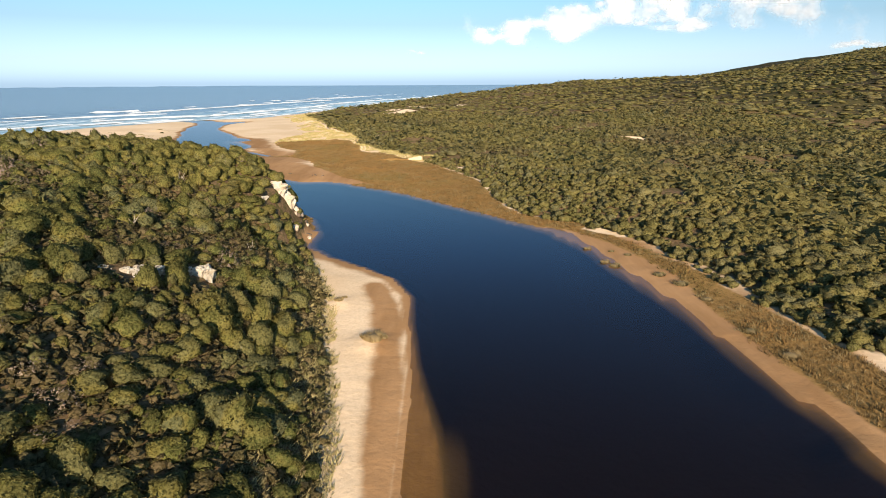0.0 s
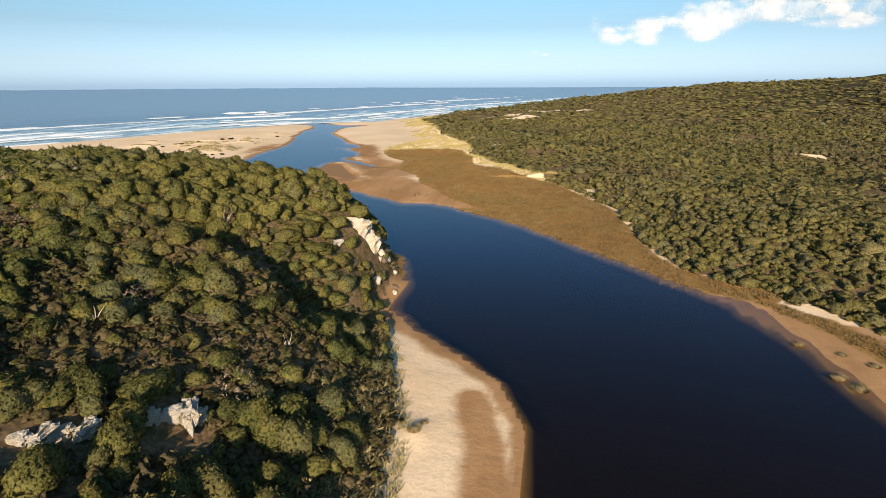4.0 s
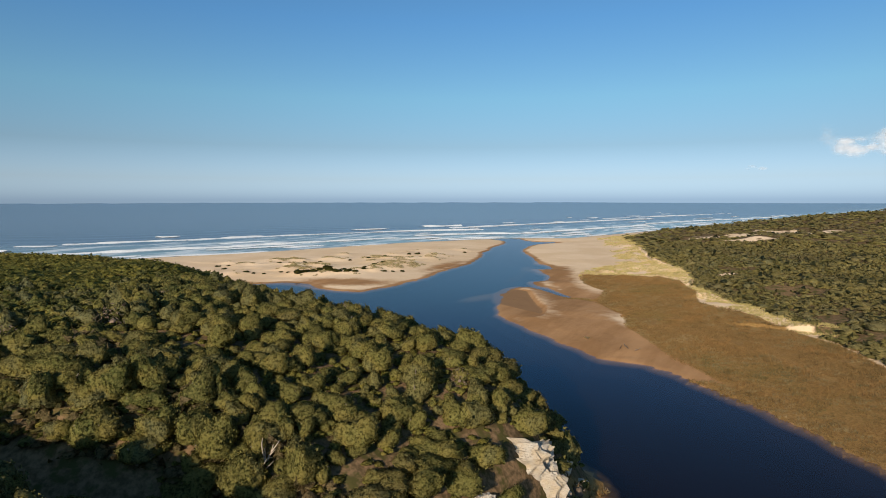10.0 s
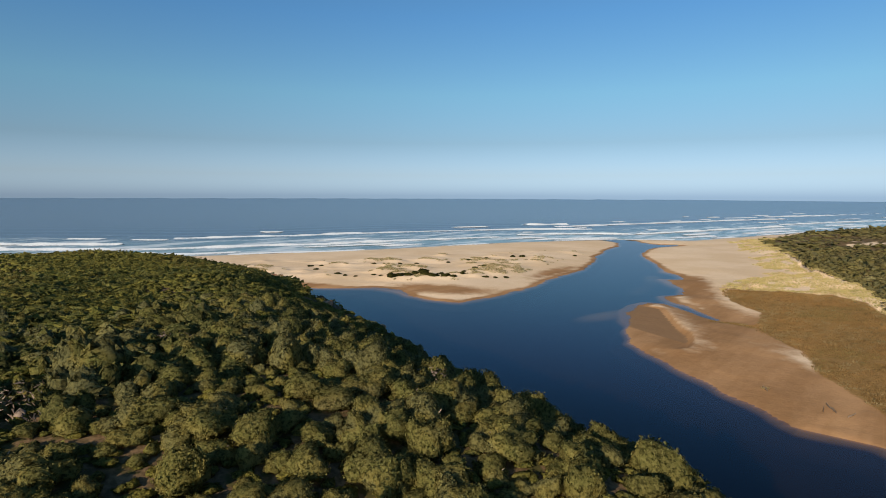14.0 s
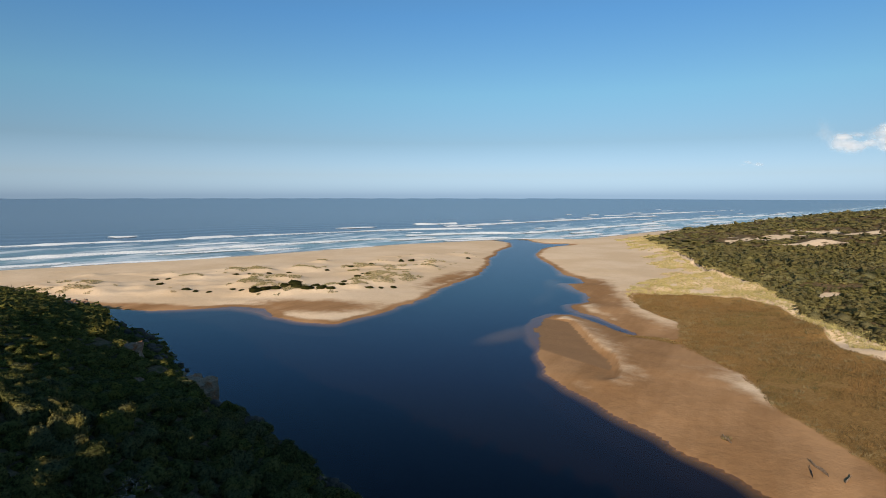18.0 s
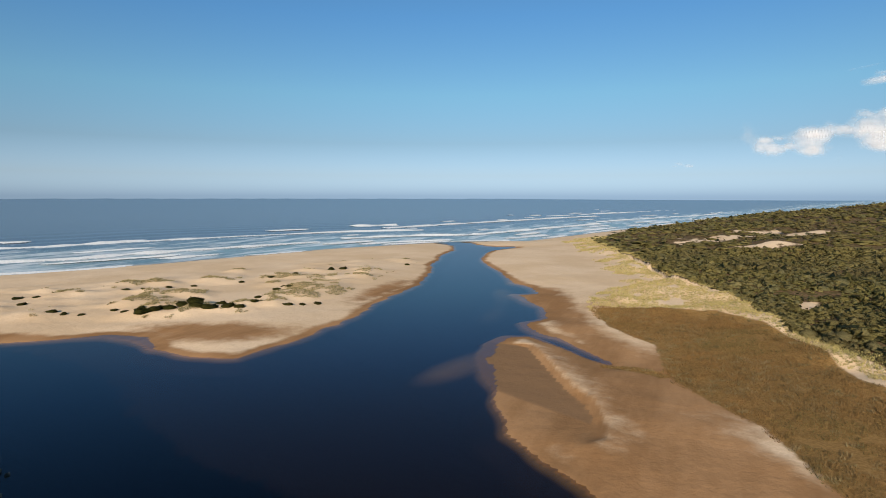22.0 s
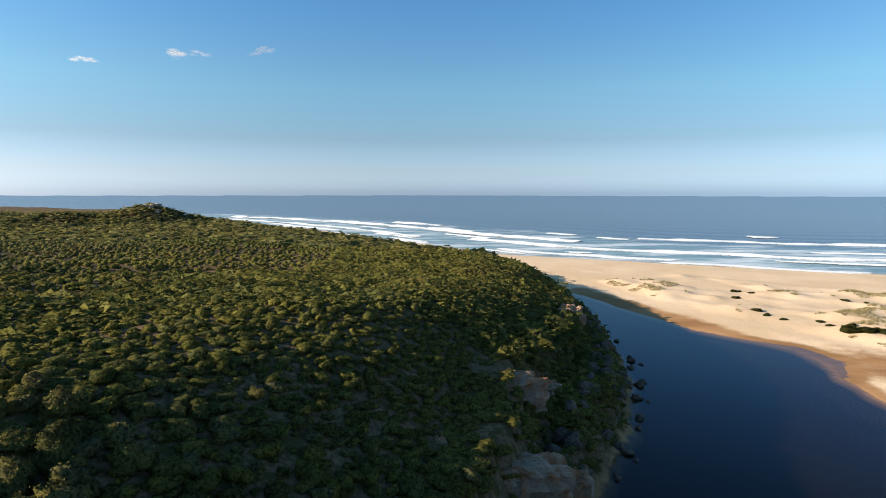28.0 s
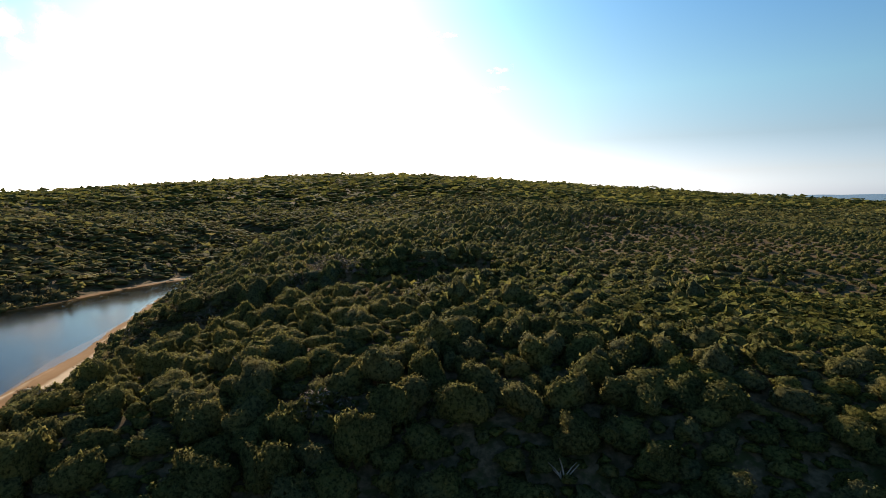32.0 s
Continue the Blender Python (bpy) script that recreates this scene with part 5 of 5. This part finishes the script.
for i_ in range(16):
    x_, y_ = (br.uniform(-72, -24), br.uniform(58, 150)) if i_ < 9 else (br.uniform(-140, -75), br.uniform(165, 250))
    if height_at(x_, y_) < 2.5:
        continue
    b_ = new("dead_shrub", BRANCH[i_ % 4])
    s_ = br.uniform(0.9, 1.5)
    b_.matrix_world = pose(x_, y_, height_at(x_, y_), 0, 0, br.uniform(0, 360)) @ Matrix.Diagonal((s_, s_, s_ * 1.25, 1))
    tagged(b_, "bleached bare branches of a dead shrub in the scrub", "dead shrub", group="dead shrubs on the headland")

# ------------------------------------------------------------------ bushes on the spit
M_SALT = leaf_material("spit_bush_leaves", [(0.026, 0.034, 0.010), (0.045, 0.055, 0.014), (0.075, 0.070, 0.020), (0.040, 0.050, 0.020), (0.10, 0.09, 0.03)])
BUSH = [mesh_of("foliage", c_, f_, M_SALT, True, n_) for c_, f_, n_ in NEAR[:4]]
for i_, (x_, y_, s_) in enumerate(((-337, 432, 3.6), (-336, 438, 3.2), (-334, 444, 3.8), (-332, 450, 3.6), (-329, 455, 3.9), (-322, 450, 3.4), (-317, 452, 3.2), (-318, 461, 3.0), (-311, 458, 2.8),
                                   (-306, 460, 2.4), (-342, 436, 2.4), (-346, 431, 1.8), (-306, 470, 2.0), (-314, 482, 2.0), (-293, 479, 2.4), (-288, 484, 2.0), (-283, 490, 1.8), (-326, 511, 2.4),
                                   (-321, 516, 2.0), (-329, 520, 1.6), (-341, 600, 2.6), (-346, 592, 2.2), (-350, 598, 2.4), (-352, 560, 2.2), (-358, 543, 2.0), (-363, 522, 1.8), (-397, 470, 1.9), (-391, 476, 1.5),
                                   (-386, 489, 1.7), (-377, 499, 1.7), (-429, 433, 2.4), (-422, 438, 1.9), (-410, 424, 1.9), (-376, 417, 2.2), (-369, 418, 1.8), (-361, 421, 1.8), (-356, 433, 1.6), (-318, 655, 2.2))):
    thing = new("dune_bush")
    thing.matrix_world = pose(x_, y_, height_at(x_, y_) - 0.1, 0, 0, 61 * i_)
    tagged(thing, "low dark green bush spreading over the spit's dune" if s_ > 2.3 else "small grey-green clump on the sand spit", "bush", group="bushes on the sand spit")
    part("foliage", BUSH[i_ % 4], thing, Matrix.Diagonal((s_ * 1.3, s_ * 1.3, s_ * 0.75, 1)))
    part("stem", TRUNK_MESH[i_ % 4], thing, Matrix.Diagonal((s_ * 0.6, s_ * 0.6, s_ * 0.4, 1)))

# ------------------------------------------------------------------ surf
coast = np.array(COAST, float)
for _ in range(3):
    coast = np.concatenate([coast[:1], np.stack([coast[:-1] * 0.75 + coast[1:] * 0.25, coast[:-1] * 0.25 + coast[1:] * 0.75], 1).reshape(-1, 2), coast[-1:]])
run = np.concatenate([[0], np.cumsum(np.hypot(*np.diff(coast, axis=0).T))])


def shore_at(s):
    x, y = np.interp(s, run, coast[:, 0]), np.interp(s, run, coast[:, 1])
    dx, dy = np.interp(s + 60, run, coast[:, 0]) - np.interp(s - 60, run, coast[:, 0]), np.interp(s + 60, run, coast[:, 1]) - np.interp(s - 60, run, coast[:, 1])
    n = np.hypot(dx, dy)
    return x, y, -dy / n, dx / n


def breaker(s0, length, off, tall, wide, seed, label):
    """One line of breaking water: a rounded crest that leans shoreward, and the foam that trails behind it."""
    n = max(int(length / 3.0), 12)
    s = np.linspace(s0, s0 + length, n)
    x, y, nx, ny = shore_at(s)
    wav = off + 6 * lumps(s, s * 0 + seed, 55, 61) + 2.0 * lumps(s, s * 0 + seed, 16, 62)
    end = np.minimum(ease(s - s0, 0, 25), ease(s0 + length - s, 0, 25))
    brk = np.clip(0.75 + 0.6 * lumps(s, s * 0 + 2 * seed, 24, 63), 0.15, 1.2) * end
    prof = [(-0.9, 0.02, 0.0), (-0.45, 0.45, 0.75), (-0.12, 1.0, 1.0), (0.15, 0.85, 1.0), (0.5, 0.3, 0.72), (1.0, 0.05, 0.42), (1.9, 0.03, 0.0)]
    co, body = [], []
    for u, h, e in prof:
        d = wav - u * 1.7 * wide * (0.6 + 0.5 * end)
        co.append(np.stack([x + nx * d, y + ny * d, 0.22 + 0 * s + h * 1.7 * tall * (0.25 + 0.75 * brk)], -1))
        body.append(e * (0.45 + 0.9 * brk) * end)
    return np.stack(co, 1).reshape(-1, 3), np.stack(body, 1).ravel(), grid_faces(len(prof), n), label


wr = random.Random(31)
mid_s = float(np.interp(590, coast[:, 1], run))
for off, tall, wide, lo, hi, gap in ((7, 0.25, 3.5, 60, 220, 60), (30, 0.5, 4.5, 80, 260, 90), (56, 0.5, 4.0, 50, 150, 140), (98, 0.9, 5.5, 350, 900, 25), (150, 0.7, 5.0, 40, 130, 260),
                                     (235, 1.3, 7.0, 320, 900, 40), (262, 0.6, 5.0, 60, 200, 160), (300, 1.0, 6.0, 50, 140, 420), (348, 1.4, 8.0, 50, 160, 520)):
    s = mid_s - 1250 + wr.uniform(0, 120)
    while s < mid_s + 2400:
        ln = wr.uniform(lo, hi)
        out_ = off * (1 + 0.0005 * (s + ln / 2 - mid_s)) + wr.uniform(-6, 6)
        co_, body_, fc_, lab_ = breaker(s, ln, max(out_, 4), tall * wr.uniform(0.7, 1.2), wide * wr.uniform(0.8, 1.4), wr.uniform(0, 50), "white line of foam running up the beach" if off < 20 else "long white crest of a breaking wave in the surf" if lo > 300 else "short white crest of a breaking wave")
        w_ = sheet("breaking_wave", co_, fc_, M_FOAM.m, True, [("body", body_)])
        tagged(w_, lab_, "wave", group="lines of surf")
        s += ln + wr.uniform(0.3, 1.7) * gap

# ------------------------------------------------------------------ clouds


def cloud(az, el, wide, tall, seed, lean=0.0, thin=0.0, label="small white cumulus cloud in a blue sky"):
    """A cloud far off: turn and height of its middle and its spread, in degrees."""
    r = np.random.default_rng(seed)
    nu, nv = 44, 20
    u, v = np.meshgrid(np.linspace(-1, 1, nu), np.linspace(-1, 1, nv))
    body = np.zeros_like(u)
    for _ in range(9):
        cu, cv, q = r.uniform(-0.62, 0.62), r.uniform(-0.5, 0.35), r.uniform(0.16, 0.36)
        body = np.maximum(body, np.exp(-((u - cu) / q) ** 2 - ((v - cv) / (q * 1.15)) ** 2))
    body = (body * 1.15 - thin) * (1 - ease(np.abs(u), 0.75, 1)) * (1 - ease(np.abs(v), 0.7, 1)) * 1.0
    a = np.radians(az + u * wide / 2)
    e = np.radians(el + v * tall / 2 + lean * u)
    d = 4500.0
    co = np.stack([-np.sin(a) * np.cos(e) * d - 60, np.cos(a) * np.cos(e) * d + 180, np.sin(e) * d + 55], -1).reshape(-1, 3)
    ob = sheet("cloud", co, grid_faces(nu, nv), M_CLOUD.m, True, [("body", body.ravel())])
    tagged(ob, label, "cloud", group="clouds")


for i_, (az_, el_, w_, h_, lean_, thin_) in enumerate(((-5.6, 4.6, 9, 3.4, 0.2, 0.0), (-10.5, 5.2, 9, 3.6, 0.3, 0.05), (-14.5, 6.0, 11, 5.0, 0.6, -0.1), (-18.5, 6.8, 10, 5.5, 0.4, -0.1), (-21.5, 5.2, 12, 3.0, 0.1, 0.0), (-25, 7.6, 12, 7.5, 0.6, -0.15), (-31, 6.6, 13, 6.5, 0.3, -0.1),
                                                        (-28, 8.6, 13, 6.5, 0.5, 0.0), (-36.5, 2.6, 5, 1.4, 0.0, 0.15), (2.6, 2.9, 4, 1.0, 0.0, 0.4))):
    cloud(az_, el_, w_, h_, 200 + i_, lean_, thin_)
cloud(-16, 9.8, 13, 2.0, 220, -0.9, 0.22, "thin grey streak of high cloud")
cloud(-23, 11.2, 11, 2.2, 221, -0.7, 0.15, "thin grey streak of high cloud")
for i_, (az_, el_, w_, h_, lean_) in enumerate(((113.6, 12.2, 4.5, 1.2, 0.0), (107.5, 12.9, 4.5, 1.2, -0.5), (121.6, 11.0, 3.2, 0.9, 0.0), (174.6, 15.4, 8, 2.0, -0.4), (167.6, 12.2, 3, 1.1, 0.0), (168.4, 10.5, 5, 1.1, 0.1))):
    cloud(az_, el_, w_, h_, 230 + i_, lean_, 0.1, "small wisp of white cloud")
for i_, (az_, el_, w_, h_) in enumerate(((208, 13.5, 14, 6), (214, 9.5, 14, 5), (222, 13, 14, 8), (203, 9.5, 10, 3), (232, 9, 14, 6))):
    cloud(az_, el_, w_, h_, 240 + i_, 0.2, -0.1, "broken bank of bright white cloud near the sun")
